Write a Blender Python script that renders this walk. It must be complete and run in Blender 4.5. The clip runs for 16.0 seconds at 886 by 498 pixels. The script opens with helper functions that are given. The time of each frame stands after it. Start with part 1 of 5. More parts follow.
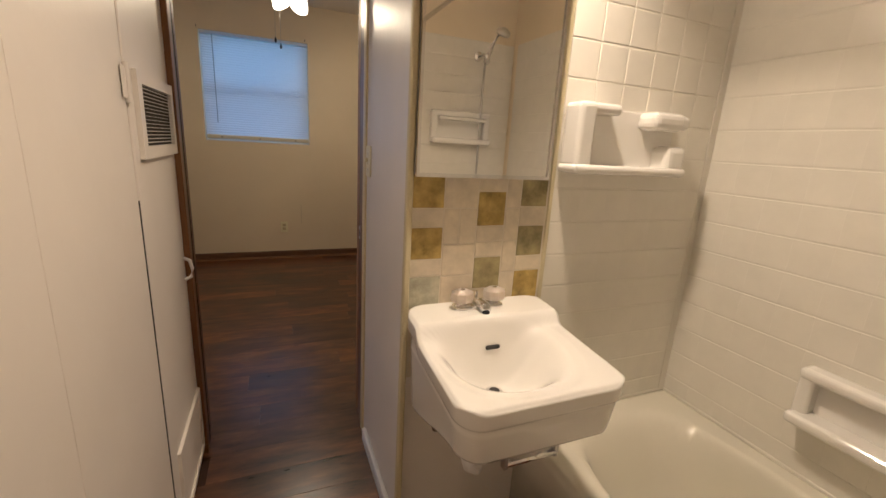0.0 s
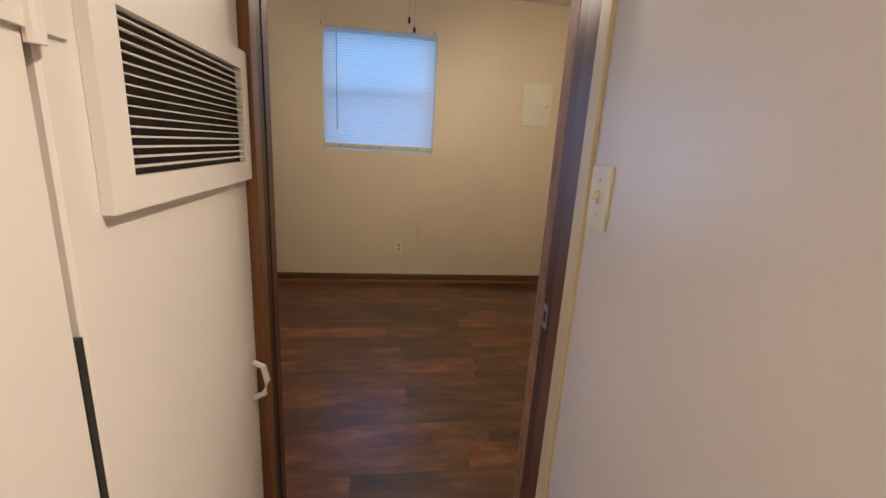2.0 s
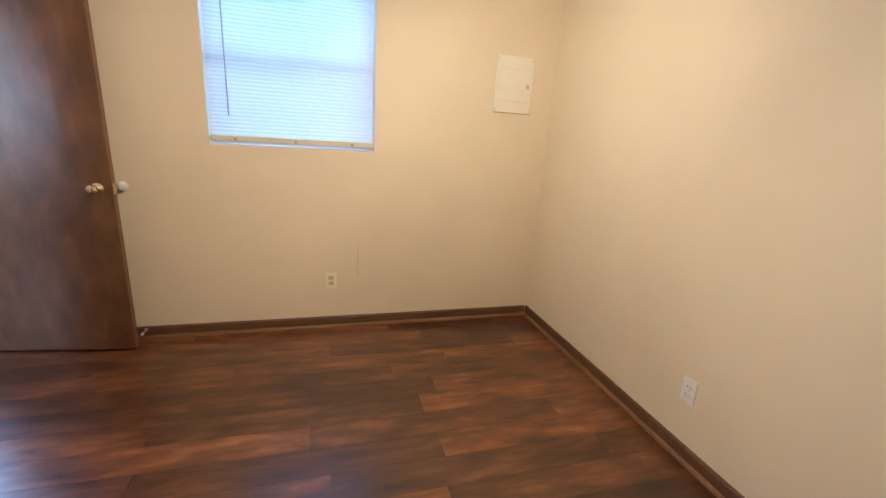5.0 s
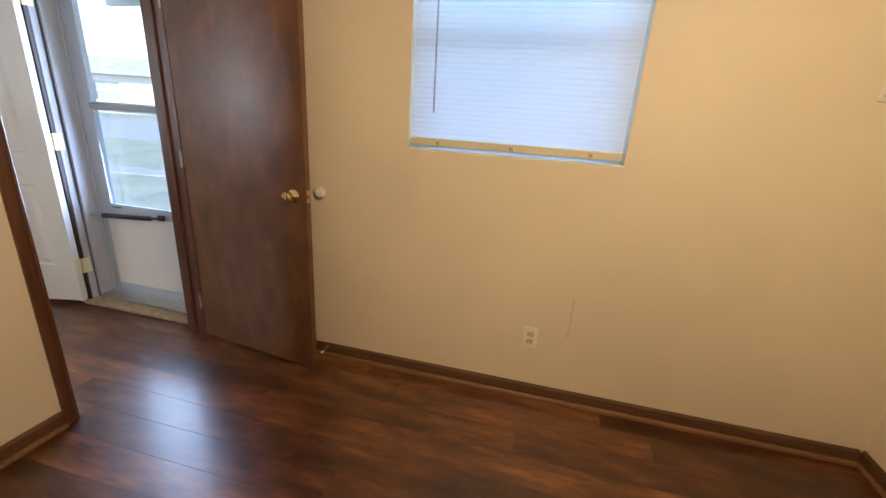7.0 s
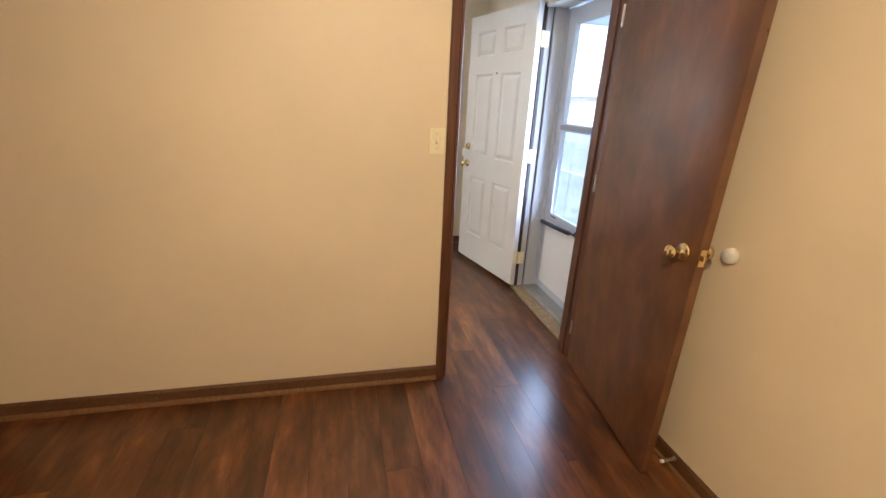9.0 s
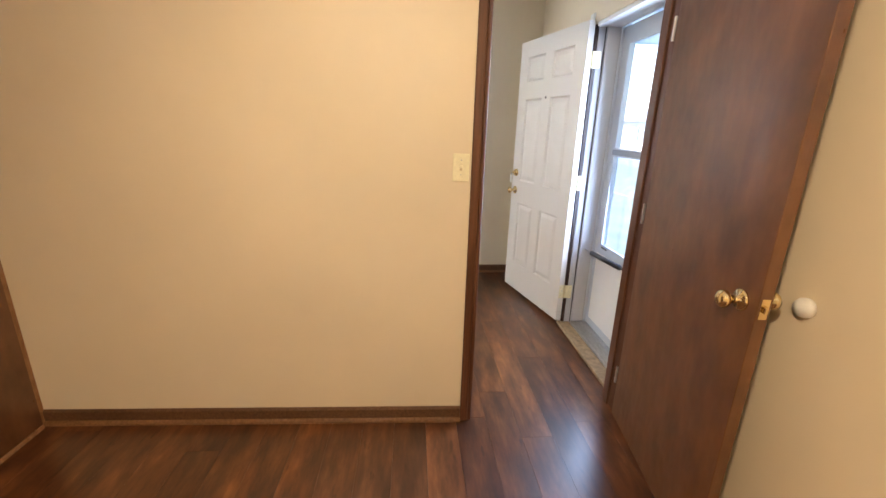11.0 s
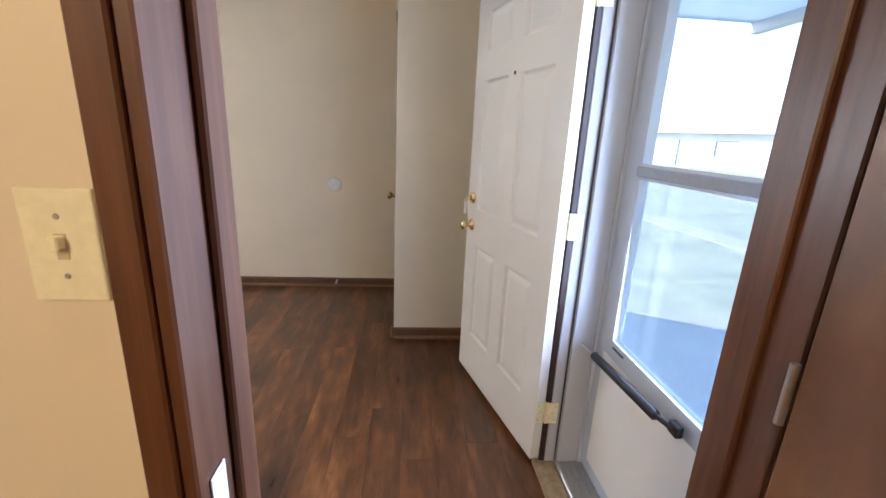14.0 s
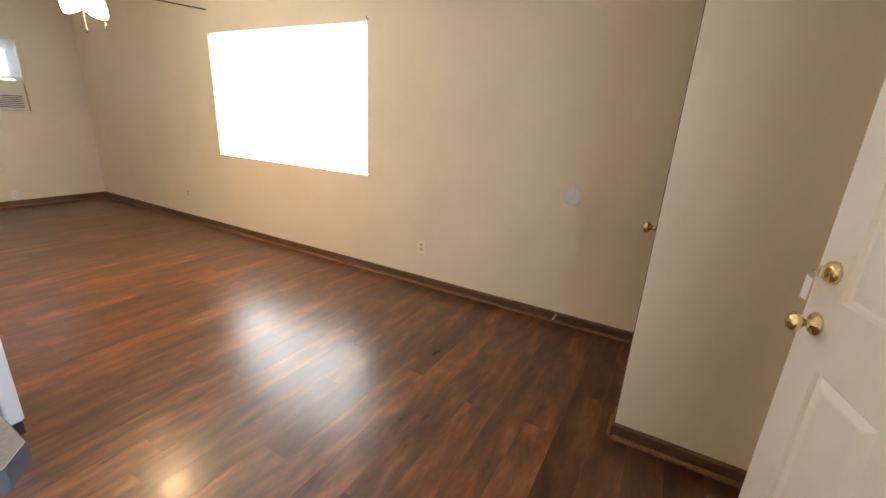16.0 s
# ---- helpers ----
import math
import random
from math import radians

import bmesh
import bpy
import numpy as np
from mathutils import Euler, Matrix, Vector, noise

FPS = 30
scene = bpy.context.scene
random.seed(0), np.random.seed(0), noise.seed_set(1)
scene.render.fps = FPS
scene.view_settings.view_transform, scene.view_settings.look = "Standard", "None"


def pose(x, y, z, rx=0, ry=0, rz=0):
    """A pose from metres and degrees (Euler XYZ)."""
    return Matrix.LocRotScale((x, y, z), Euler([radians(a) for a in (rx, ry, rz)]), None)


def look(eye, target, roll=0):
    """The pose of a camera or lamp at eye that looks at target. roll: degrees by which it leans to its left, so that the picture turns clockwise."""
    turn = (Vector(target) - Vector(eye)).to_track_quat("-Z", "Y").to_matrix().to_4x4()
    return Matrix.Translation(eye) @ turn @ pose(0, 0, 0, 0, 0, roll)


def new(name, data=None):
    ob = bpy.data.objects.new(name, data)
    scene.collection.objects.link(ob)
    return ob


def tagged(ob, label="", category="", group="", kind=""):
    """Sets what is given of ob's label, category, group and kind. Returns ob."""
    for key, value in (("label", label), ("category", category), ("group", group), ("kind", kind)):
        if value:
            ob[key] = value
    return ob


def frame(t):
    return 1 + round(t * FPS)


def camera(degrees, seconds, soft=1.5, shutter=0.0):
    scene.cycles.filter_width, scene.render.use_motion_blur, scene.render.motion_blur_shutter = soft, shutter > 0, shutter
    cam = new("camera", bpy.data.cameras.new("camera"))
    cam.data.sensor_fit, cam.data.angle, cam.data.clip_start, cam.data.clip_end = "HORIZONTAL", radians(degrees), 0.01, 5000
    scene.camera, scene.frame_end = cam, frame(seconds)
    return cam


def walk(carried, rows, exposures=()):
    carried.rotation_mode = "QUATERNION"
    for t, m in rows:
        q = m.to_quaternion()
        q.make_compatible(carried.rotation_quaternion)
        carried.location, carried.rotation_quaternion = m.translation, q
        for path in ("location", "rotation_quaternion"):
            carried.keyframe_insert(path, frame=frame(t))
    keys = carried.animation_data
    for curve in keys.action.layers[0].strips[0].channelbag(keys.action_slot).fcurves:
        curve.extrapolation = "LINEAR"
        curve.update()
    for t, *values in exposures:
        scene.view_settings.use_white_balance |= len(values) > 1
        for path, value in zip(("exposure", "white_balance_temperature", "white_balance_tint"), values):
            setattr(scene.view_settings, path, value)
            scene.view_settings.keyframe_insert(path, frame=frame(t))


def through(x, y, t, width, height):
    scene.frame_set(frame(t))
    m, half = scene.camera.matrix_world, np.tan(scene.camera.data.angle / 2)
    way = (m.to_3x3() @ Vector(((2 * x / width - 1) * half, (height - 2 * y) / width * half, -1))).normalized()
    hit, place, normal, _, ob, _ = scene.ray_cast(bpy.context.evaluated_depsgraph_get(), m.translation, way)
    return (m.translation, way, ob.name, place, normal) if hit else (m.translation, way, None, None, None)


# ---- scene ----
cam = camera(94.0, 16.0)
PATH = [
    (0, (0.144, -0.903, 1.286), (0.896, 0.886, 0.8), 3.4),
    (0.5, (0.109, -0.778, 1.265), (0.631, 1.086, 0.761), 3.9),
    (1, (0.055, -0.564, 1.28), (0.455, 1.33, 0.778), 3.5),
    (1.5, (0.071, -0.34, 1.274), (0.412, 1.567, 0.776), 2.9),
    (2, (0.09, -0.041, 1.286), (0.382, 1.878, 0.804), 3.4),
    (2.5, (0.081, 0.231, 1.296), (0.399, 2.149, 0.828), 2.8),
    (3, (0.104, 0.466, 1.302), (0.491, 2.37, 0.828), 2.1),
    (3.5, (0.171, 0.634, 1.328), (0.644, 2.52, 0.859), 2.6),
    (3.7, (0.19, 0.683, 1.333), (0.725, 2.553, 0.866), 2.7),
    (5.8, (0.238, 1.31, 1.338), (0.752, 3.158, 0.773), 4.5),
    (6, (0.245, 1.405, 1.338), (0.632, 3.284, 0.772), 4.9),
    (6.5, (0.222, 1.665, 1.364), (0.242, 3.577, 0.779), 4.8),
    (7, (0.208, 1.875, 1.384), (-0.223, 3.723, 0.752), 3.7),
    (7.5, (0.236, 2.043, 1.399), (-0.691, 3.686, 0.735), 4.2),
    (8, (0.21, 2.192, 1.405), (-1.102, 3.532, 0.71), 4.4),
    (8.5, (0.157, 2.324, 1.411), (-1.461, 3.273, 0.716), 3.7),
    (9, (0.186, 2.448, 1.414), (-1.642, 2.906, 0.744), 2.7),
    (9.2, (0.209, 2.491, 1.421), (-1.661, 2.777, 0.773), 2.4),
    (11.3, (0.029, 2.683, 1.409), (-1.883, 2.834, 0.843), 1.7),
    (11.5, (-0.057, 2.712, 1.408), (-1.955, 2.977, 0.837), 2.2),
    (12, (-0.272, 2.83, 1.398), (-2.124, 3.321, 0.823), 1.7),
    (12.5, (-0.479, 3.011, 1.391), (-2.354, 3.408, 0.818), 1.8),
    (13, (-0.722, 3.093, 1.376), (-2.605, 3.47, 0.817), 2.6),
    (13.5, (-0.967, 3.122, 1.375), (-2.869, 3.450, 0.852), 2.3),
    (14, (-1.229, 3.188, 1.37), (-3.150, 3.364, 0.842), 2.6),
    (14.5, (-1.449, 3.252, 1.359), (-3.371, 3.205, 0.805), 3.4),
    (15, (-1.701, 3.222, 1.36), (-3.595, 2.941, 0.782), 3.7),
    (15.5, (-1.876, 3.173, 1.368), (-3.687, 2.572, 0.77), 3.3),
    (16, (-2.051, 3.147, 1.384), (-3.719, 2.225, 0.778), 3.2),
]
walk(cam, [(t, look(e, g, r)) for t, e, g, r in PATH], exposures=[
    (0.0, 0.50, 5500, 15), (1.0, 0.58, 5500, 14), (2.0, 1.12, 5200, 15), (3.0, 2.0, 5500, 15), (3.5, 2.05, 5700, 16), (6.0, 1.9, 4900, 14), (6.5, 1.8, 5100, 14), (7.0, 1.68, 6000, 14), (7.5, 1.65, 5900, 14),
    (9.0, 2.15, 6100, 15), (11.5, 2.33, 6100, 15), (13.5, 2.12, 5800, 15), (14.5, 1.9, 6800, 19), (15.0, 1.48, 7900, 20), (15.5, 1.8, 7500, 20), (16.0, 1.95, 7100, 19)])

# ---------------------------------------------------------------- light
world = bpy.data.worlds.new("sky")
scene.world = world
world.use_nodes = True
wn = world.node_tree.nodes
sky = wn.new("ShaderNodeTexSky")
sky.sky_type = "NISHITA"
sky.sun_disc = False
sky.sun_elevation = radians(34)
sky.sun_rotation = radians(208)
sky.air_density = 1.2
sky.dust_density = 0.4
sky.ozone_density = 3.0
world.node_tree.links.new(sky.outputs[0], wn["Background"].inputs[0])
wn["Background"].inputs[1].default_value = 0.15

sun = new("sun", bpy.data.lights.new("sun", "SUN"))
sun.data.energy = 2.6
sun.data.angle = radians(0.6)
sun.data.color = (1.0, 0.93, 0.82)
sun.matrix_world = look((-14, -26, 20), (0, 0, 0))


def lamp(name, x, y, z, watts, radius, color):
    ob = new(name, bpy.data.lights.new(name, "POINT"))
    ob.data.energy = watts
    ob.data.shadow_soft_size = radius
    ob.data.color = color
    ob.location = (x, y, z)
    return ob


def down_lamp(name, x, y, z, watts, radius, color):
    """Light thrown down out of the open mouths of the shades."""
    ob = new(name, bpy.data.lights.new(name, "SPOT"))
    ob.data.energy = watts
    ob.data.shadow_soft_size = radius
    ob.data.color = color
    ob.data.spot_size = radians(176)
    ob.data.spot_blend = 1.0
    ob.location = (x, y, z)
    return ob


def shade_lamp(name, x, y, z, turn, watts, color):
    """One bulb of a fan's light kit: its shade leans outwards and throws the light down and out."""
    a = radians(turn)
    eye = Vector((x + 0.10 * math.cos(a), y + 0.10 * math.sin(a), z))
    ob = down_lamp(name, 0, 0, 0, watts, 0.05, color)
    ob.data.spot_size = radians(135)
    ob.matrix_world = look(eye, eye + Vector((math.cos(a), math.sin(a), -0.85)))
    return ob


WARM = (1.0, 0.76, 0.44)
lamp("bedroom_bulb", 0.31, 2.38, 2.16, 1.6, 0.07, WARM)
for k in range(3):
    shade_lamp("bedroom_bulb", 0.31, 2.38, 2.15, 40 + 120 * k, 18.0, WARM)
lamp("bathroom_bulb", 0.70, -0.06, 2.16, 1.6, 0.04, (1.0, 0.74, 0.46))
down_lamp("bathroom_bulb", 0.70, -0.06, 2.14, 45.0, 0.04, (1.0, 0.74, 0.46)).data.spot_size = radians(146)
lamp("living_bulb", -3.42, -0.18, 1.91, 0.6, 0.08, WARM)
down_lamp("living_bulb", -3.42, -0.18, 1.87, 16.0, 0.08, (1.0, 0.68, 0.34))


def window_light(name, m, w, h, watts, color):
    ob = new(name, bpy.data.lights.new(name, "AREA"))
    ob.data.shape = "RECTANGLE"
    ob.data.size, ob.data.size_y = w, h
    ob.data.energy = watts
    ob.data.color = color
    ob.matrix_world = m
    return ob


# ---------------------------------------------------------------- materials
def nodes_of(name):
    m = bpy.data.materials.new(name)
    m.use_nodes = True
    nt = m.node_tree
    return m, nt, nt.nodes["Principled BSDF"]


def ramp(nt, fac, stops):
    r = nt.nodes.new("ShaderNodeValToRGB")
    el = r.color_ramp.elements
    while len(el) < len(stops):
        el.new(0.5)
    for e, (p, c) in zip(el, stops):
        e.position = p
        e.color = (*c, 1)
    nt.links.new(fac, r.inputs[0])
    return r.outputs[0]


def noise_tex(nt, vec, scale, detail=3.0, rough=0.55):
    n = nt.nodes.new("ShaderNodeTexNoise")
    n.inputs["Scale"].default_value = scale
    n.inputs["Detail"].default_value = detail
    n.inputs["Roughness"].default_value = rough
    if vec is not None:
        nt.links.new(vec, n.inputs["Vector"])
    return n.outputs["Fac"]


def coords(nt, scale=(1, 1, 1), which="Object", shift=False):
    tc = nt.nodes.new("ShaderNodeTexCoord")
    mp = nt.nodes.new("ShaderNodeMapping")
    mp.inputs["Scale"].default_value = scale
    nt.links.new(tc.outputs[which], mp.inputs["Vector"])
    if shift:
        oi = nt.nodes.new("ShaderNodeObjectInfo")
        mu = nt.nodes.new("ShaderNodeMath")
        mu.operation = "MULTIPLY"
        mu.inputs[1].default_value = 83.0
        nt.links.new(oi.outputs["Random"], mu.inputs[0])
        nt.links.new(mu.outputs[0], mp.inputs["Location"])
    return mp.outputs[0]


def mixc(nt, fac, a, b, mode="MIX"):
    n = nt.nodes.new("ShaderNodeMix")
    n.data_type = "RGBA"
    n.blend_type = mode
    for sock, v in ((n.inputs[0], fac), (n.inputs[6], a), (n.inputs[7], b)):
        if isinstance(v, (int, float)):
            sock.default_value = v
        elif isinstance(v, tuple):
            sock.default_value = (*v, 1)
        else:
            nt.links.new(v, sock)
    return n.outputs[2]


def bump(nt, p, height, strength, distance=0.002):
    b = nt.nodes.new("ShaderNodeBump")
    b.inputs["Strength"].default_value = strength
    b.inputs["Distance"].default_value = distance
    nt.links.new(height, b.inputs["Height"])
    nt.links.new(b.outputs[0], p.inputs["Normal"])


def paint(name, color, rough=0.55, var=0.08, relief=0.15, scale=220.0, dirt=None):
    """Painted surface: faint roller texture, cloudy tone."""
    m, nt, p = nodes_of(name)
    v = coords(nt)
    big = noise_tex(nt, v, 1.7, 4)
    dark = tuple(c * (1 - var) for c in color)
    lite = tuple(min(1, c * (1 + var * 0.6)) for c in color)
    col = ramp(nt, big, [(0.3, dark), (0.7, lite)])
    if dirt:
        spots = noise_tex(nt, v, 9.0, 6, 0.7)
        mask = ramp(nt, spots, [(0.62, (0, 0, 0)), (0.75, (1, 1, 1))])
        col = mixc(nt, mask, col, dirt)
    nt.links.new(col, p.inputs["Base Color"])
    p.inputs["Roughness"].default_value = rough
    bump(nt, p, noise_tex(nt, v, scale, 2), relief)
    return m


def stained(name, dark, mid, lite, rough=0.38, stretch=(28, 28, 1.6), blotch=0.5):
    """Stained wood with the grain along z of the object."""
    m, nt, p = nodes_of(name)
    v = coords(nt, stretch, shift=True)
    g = noise_tex(nt, v, 1.6, 8, 0.62)
    col = ramp(nt, g, [(0.28, dark), (0.5, mid), (0.75, lite)])
    cl = noise_tex(nt, coords(nt, (3, 3, 2), shift=True), 1.3, 4)
    shade = ramp(nt, cl, [(0.3, (0.62, 0.58, 0.55)), (0.7, (1.08, 1.04, 1.0))])
    col = mixc(nt, blotch, col, mixc(nt, 1.0, col, shade, "MULTIPLY"))
    nt.links.new(col, p.inputs["Base Color"])
    rg = nt.nodes.new("ShaderNodeMapRange")
    rg.inputs["To Min"].default_value = rough - 0.1
    rg.inputs["To Max"].default_value = rough + 0.12
    nt.links.new(cl, rg.inputs["Value"])
    nt.links.new(rg.outputs[0], p.inputs["Roughness"])
    bump(nt, p, g, 0.12)
    return m


def plank_mat(name):
    """Dark rustic plank flooring: blotchy grain along x, short dark marks, a tone of its own for every plank."""
    m, nt, p = nodes_of(name)
    g = noise_tex(nt, coords(nt, (2.7, 10.0, 4), shift=True), 1.5, 6.0, 0.62)
    fine = noise_tex(nt, coords(nt, (4, 70, 4), shift=True), 1.0, 4, 0.65)
    col = ramp(nt, g, [(0.31, (0.042, 0.0150, 0.0060)), (0.435, (0.084, 0.0296, 0.0108)), (0.54, (0.122, 0.0450, 0.0160)), (0.63, (0.166, 0.0665, 0.0230)), (0.74, (0.245, 0.105, 0.036))])
    cloud = noise_tex(nt, coords(nt, (2.2, 6.5, 3), shift=True), 1.2, 2.0)
    col = mixc(nt, 0.7, col, mixc(nt, 1.0, col, ramp(nt, cloud, [(0.28, (0.52, 0.50, 0.52)), (0.72, (1.55, 1.50, 1.36))]), "MULTIPLY"))
    col = mixc(nt, 0.16, col, mixc(nt, 1.0, col, ramp(nt, fine, [(0.35, (0.42, 0.40, 0.38)), (0.65, (1.18, 1.15, 1.10))]), "MULTIPLY"))
    oi = nt.nodes.new("ShaderNodeObjectInfo")
    tone = ramp(nt, oi.outputs["Random"], [(0.0, (0.70, 0.67, 0.67)), (0.5, (1.04, 1.03, 1.00)), (1.0, (1.50, 1.44, 1.26))])
    col = mixc(nt, 1.0, col, tone, "MULTIPLY")
    marks = noise_tex(nt, coords(nt, (6.0, 22, 3), shift=True), 1.2, 3)
    km = ramp(nt, marks, [(0.66, (0, 0, 0)), (0.74, (0.85, 0.85, 0.85))])
    col = mixc(nt, km, col, mixc(nt, 1.0, col, (0.38, 0.32, 0.30), "MULTIPLY"))
    nt.links.new(col, p.inputs["Base Color"])
    rg = nt.nodes.new("ShaderNodeMapRange")
    rg.inputs["To Min"].default_value = 0.24
    rg.inputs["To Max"].default_value = 0.36
    p.inputs["Coat Weight"].default_value = 0.12
    p.inputs["Coat Roughness"].default_value = 0.12
    p.inputs["Specular IOR Level"].default_value = 0.7
    nt.links.new(g, rg.inputs["Value"])
    nt.links.new(rg.outputs[0], p.inputs["Roughness"])
    bump(nt, p, g, 0.10, 0.002)
    return m


def cloudy_wood(name, dark, mid, lite, rough=0.34):
    """Varnished veneer: cloudy stain, faint upright grain, a slightly uneven gloss."""
    m, nt, p = nodes_of(name)
    v = coords(nt, shift=True)
    cl = noise_tex(nt, coords(nt, (6.0, 6.0, 3.0), shift=True), 1.6, 4, 0.55)
    col = ramp(nt, cl, [(0.30, dark), (0.50, mid), (0.72, lite)])
    g = noise_tex(nt, coords(nt, (75, 75, 3.0), shift=True), 1.0, 5, 0.6)
    col = mixc(nt, 0.13, col, mixc(nt, 1.0, col, ramp(nt, g, [(0.32, (0.66, 0.62, 0.60)), (0.68, (1.18, 1.16, 1.14))]), "MULTIPLY"))
    fl = noise_tex(nt, coords(nt, (30, 30, 12), shift=True), 1.4, 3)
    col = mixc(nt, ramp(nt, fl, [(0.70, (0, 0, 0)), (0.80, (0.35, 0.35, 0.35))]), col, mixc(nt, 1.0, col, (0.55, 0.50, 0.48), "MULTIPLY"))
    nt.links.new(col, p.inputs["Base Color"])
    rg = nt.nodes.new("ShaderNodeMapRange")
    rg.inputs["To Min"].default_value = rough - 0.08
    rg.inputs["To Max"].default_value = rough + 0.14
    nt.links.new(fl, rg.inputs["Value"])
    nt.links.new(rg.outputs[0], p.inputs["Roughness"])
    bump(nt, p, noise_tex(nt, coords(nt, (1, 1, 0.6)), 7.0, 2, 0.5), 0.75, 0.008)
    p.inputs["Specular IOR Level"].default_value = 0.75
    return m


def plain(name, color, rough=0.5, metal=0.0, var=0.06, relief=0.05, scale=60.0, coat=0.0):
    m, nt, p = nodes_of(name)
    v = coords(nt, shift=True)
    n = noise_tex(nt, v, scale, 4)
    col = ramp(nt, n, [(0.3, tuple(c * (1 - var) for c in color)), (0.7, tuple(min(1, c * (1 + var)) for c in color))])
    nt.links.new(col, p.inputs["Base Color"])
    p.inputs["Roughness"].default_value = rough
    p.inputs["Metallic"].default_value = metal
    p.inputs["Coat Weight"].default_value = coat
    if relief:
        bump(nt, p, n, relief, 0.001)
    return m


def glazed(name, color, var=0.1, scale=14.0, rough=0.12, relief=0.25):
    """Glazed ceramic with a slightly wavy, mottled glaze."""
    m, nt, p = nodes_of(name)
    v = coords(nt, shift=True)
    n = noise_tex(nt, v, scale, 5, 0.6)
    col = ramp(nt, n, [(0.3, tuple(c * (1 - var) for c in color)), (0.7, tuple(min(1, c * (1 + var)) for c in color))])
    nt.links.new(col, p.inputs["Base Color"])
    p.inputs["Roughness"].default_value = rough
    bump(nt, p, noise_tex(nt, v, scale * 1.6, 3), relief, 0.002)
    return m


def glow(name, color, strength):
    m, nt, p = nodes_of(name)
    p.inputs["Base Color"].default_value = (*color, 1)
    p.inputs["Emission Color"].default_value = (*color, 1)
    p.inputs["Emission Strength"].default_value = strength
    return m


def glass_mat(name, rough=0.0, tint=(1, 1, 1)):
    m, nt, p = nodes_of(name)
    p.inputs["Base Color"].default_value = (*tint, 1)
    p.inputs["Roughness"].default_value = rough
    p.inputs["Transmission Weight"].default_value = 1.0
    p.inputs["IOR"].default_value = 1.45
    return m


def pane_mat(name):
    """Thin window glass: clear with a weak reflection."""
    m, nt, p = nodes_of(name)
    out = nt.nodes["Material Output"]
    tr = nt.nodes.new("ShaderNodeBsdfTransparent")
    gl = nt.nodes.new("ShaderNodeBsdfGlossy")
    gl.inputs["Roughness"].default_value = 0.02
    mx = nt.nodes.new("ShaderNodeMixShader")
    mx.inputs[0].default_value = 0.05
    nt.links.new(tr.outputs[0], mx.inputs[1])
    nt.links.new(gl.outputs[0], mx.inputs[2])
    nt.links.new(mx.outputs[0], out.inputs[0])
    return m


def slat_mat(name, color, through):
    """Thin vinyl slat that lets part of the daylight through."""
    m, nt, p = nodes_of(name)
    out = nt.nodes["Material Output"]
    tl = nt.nodes.new("ShaderNodeBsdfTranslucent")
    tl.inputs[0].default_value = (*color, 1)
    p.inputs["Base Color"].default_value = (*color, 1)
    p.inputs["Roughness"].default_value = 0.4
    mx = nt.nodes.new("ShaderNodeMixShader")
    mx.inputs[0].default_value = through
    nt.links.new(p.outputs[0], mx.inputs[1])
    nt.links.new(tl.outputs[0], mx.inputs[2])
    nt.links.new(mx.outputs[0], out.inputs[0])
    return m


def screen_mat(name):
    """Fine insect screen: a weave of thin grey threads with open gaps. Their bluish translucence imitates daylight
    haze.
    """
    m, nt, p = nodes_of(name)
    out = nt.nodes["Material Output"]
    p.inputs["Base Color"].default_value = (0.46, 0.55, 0.66, 1)
    w = nt.nodes.new("ShaderNodeTexWave")
    w.bands_direction = "Z"
    w.inputs["Scale"].default_value = 52
    nt.links.new(coords(nt), w.inputs["Vector"])
    mr = nt.nodes.new("ShaderNodeMapRange")
    mr.inputs["To Min"].default_value = 0.14
    mr.inputs["To Max"].default_value = 0.28
    nt.links.new(w.outputs["Fac"], mr.inputs["Value"])
    tr = nt.nodes.new("ShaderNodeBsdfTransparent")
    tl = nt.nodes.new("ShaderNodeBsdfTranslucent")
    tl.inputs[0].default_value = (0.70, 0.84, 0.97, 1)
    half = nt.nodes.new("ShaderNodeMixShader")
    half.inputs[0].default_value = 0.7
    nt.links.new(p.outputs[0], half.inputs[1])
    nt.links.new(tl.outputs[0], half.inputs[2])
    mx = nt.nodes.new("ShaderNodeMixShader")
    nt.links.new(mr.outputs[0], mx.inputs[0])
    nt.links.new(tr.outputs[0], mx.inputs[1])
    nt.links.new(half.outputs[0], mx.inputs[2])
    nt.links.new(mx.outputs[0], out.inputs[0])
    return m


CREAM = paint("cream_wall_paint", (0.78, 0.675, 0.50), 0.5, 0.05, 0.12)
BATHPAINT = paint("white_gloss_wall_paint", (0.82, 0.77, 0.70), 0.36, 0.06, 0.50, 22.0)
CEIL = paint("ceiling_paint", (0.80, 0.77, 0.70), 0.8, 0.04, 0.5, 120.0)
SUBFLOOR = paint("subfloor", (0.06, 0.027, 0.014), 0.8)
WOOD = cloudy_wood("stained_door_wood", (0.092, 0.0365, 0.0135), (0.140, 0.0580, 0.0215), (0.195, 0.084, 0.032), 0.30)
TRIM = stained("stained_trim_wood", (0.080, 0.030, 0.0145), (0.118, 0.046, 0.021), (0.165, 0.070, 0.032), 0.36, (40, 40, 2.5))
CASEWOOD = stained("amber_casing_wood", (0.15, 0.060, 0.017), (0.21, 0.090, 0.026), (0.27, 0.125, 0.040), 0.34, (40, 40, 2.5))
EDGETRIM = paint("cream_corner_trim", (0.74, 0.64, 0.40), 0.4, 0.1, 0.04)
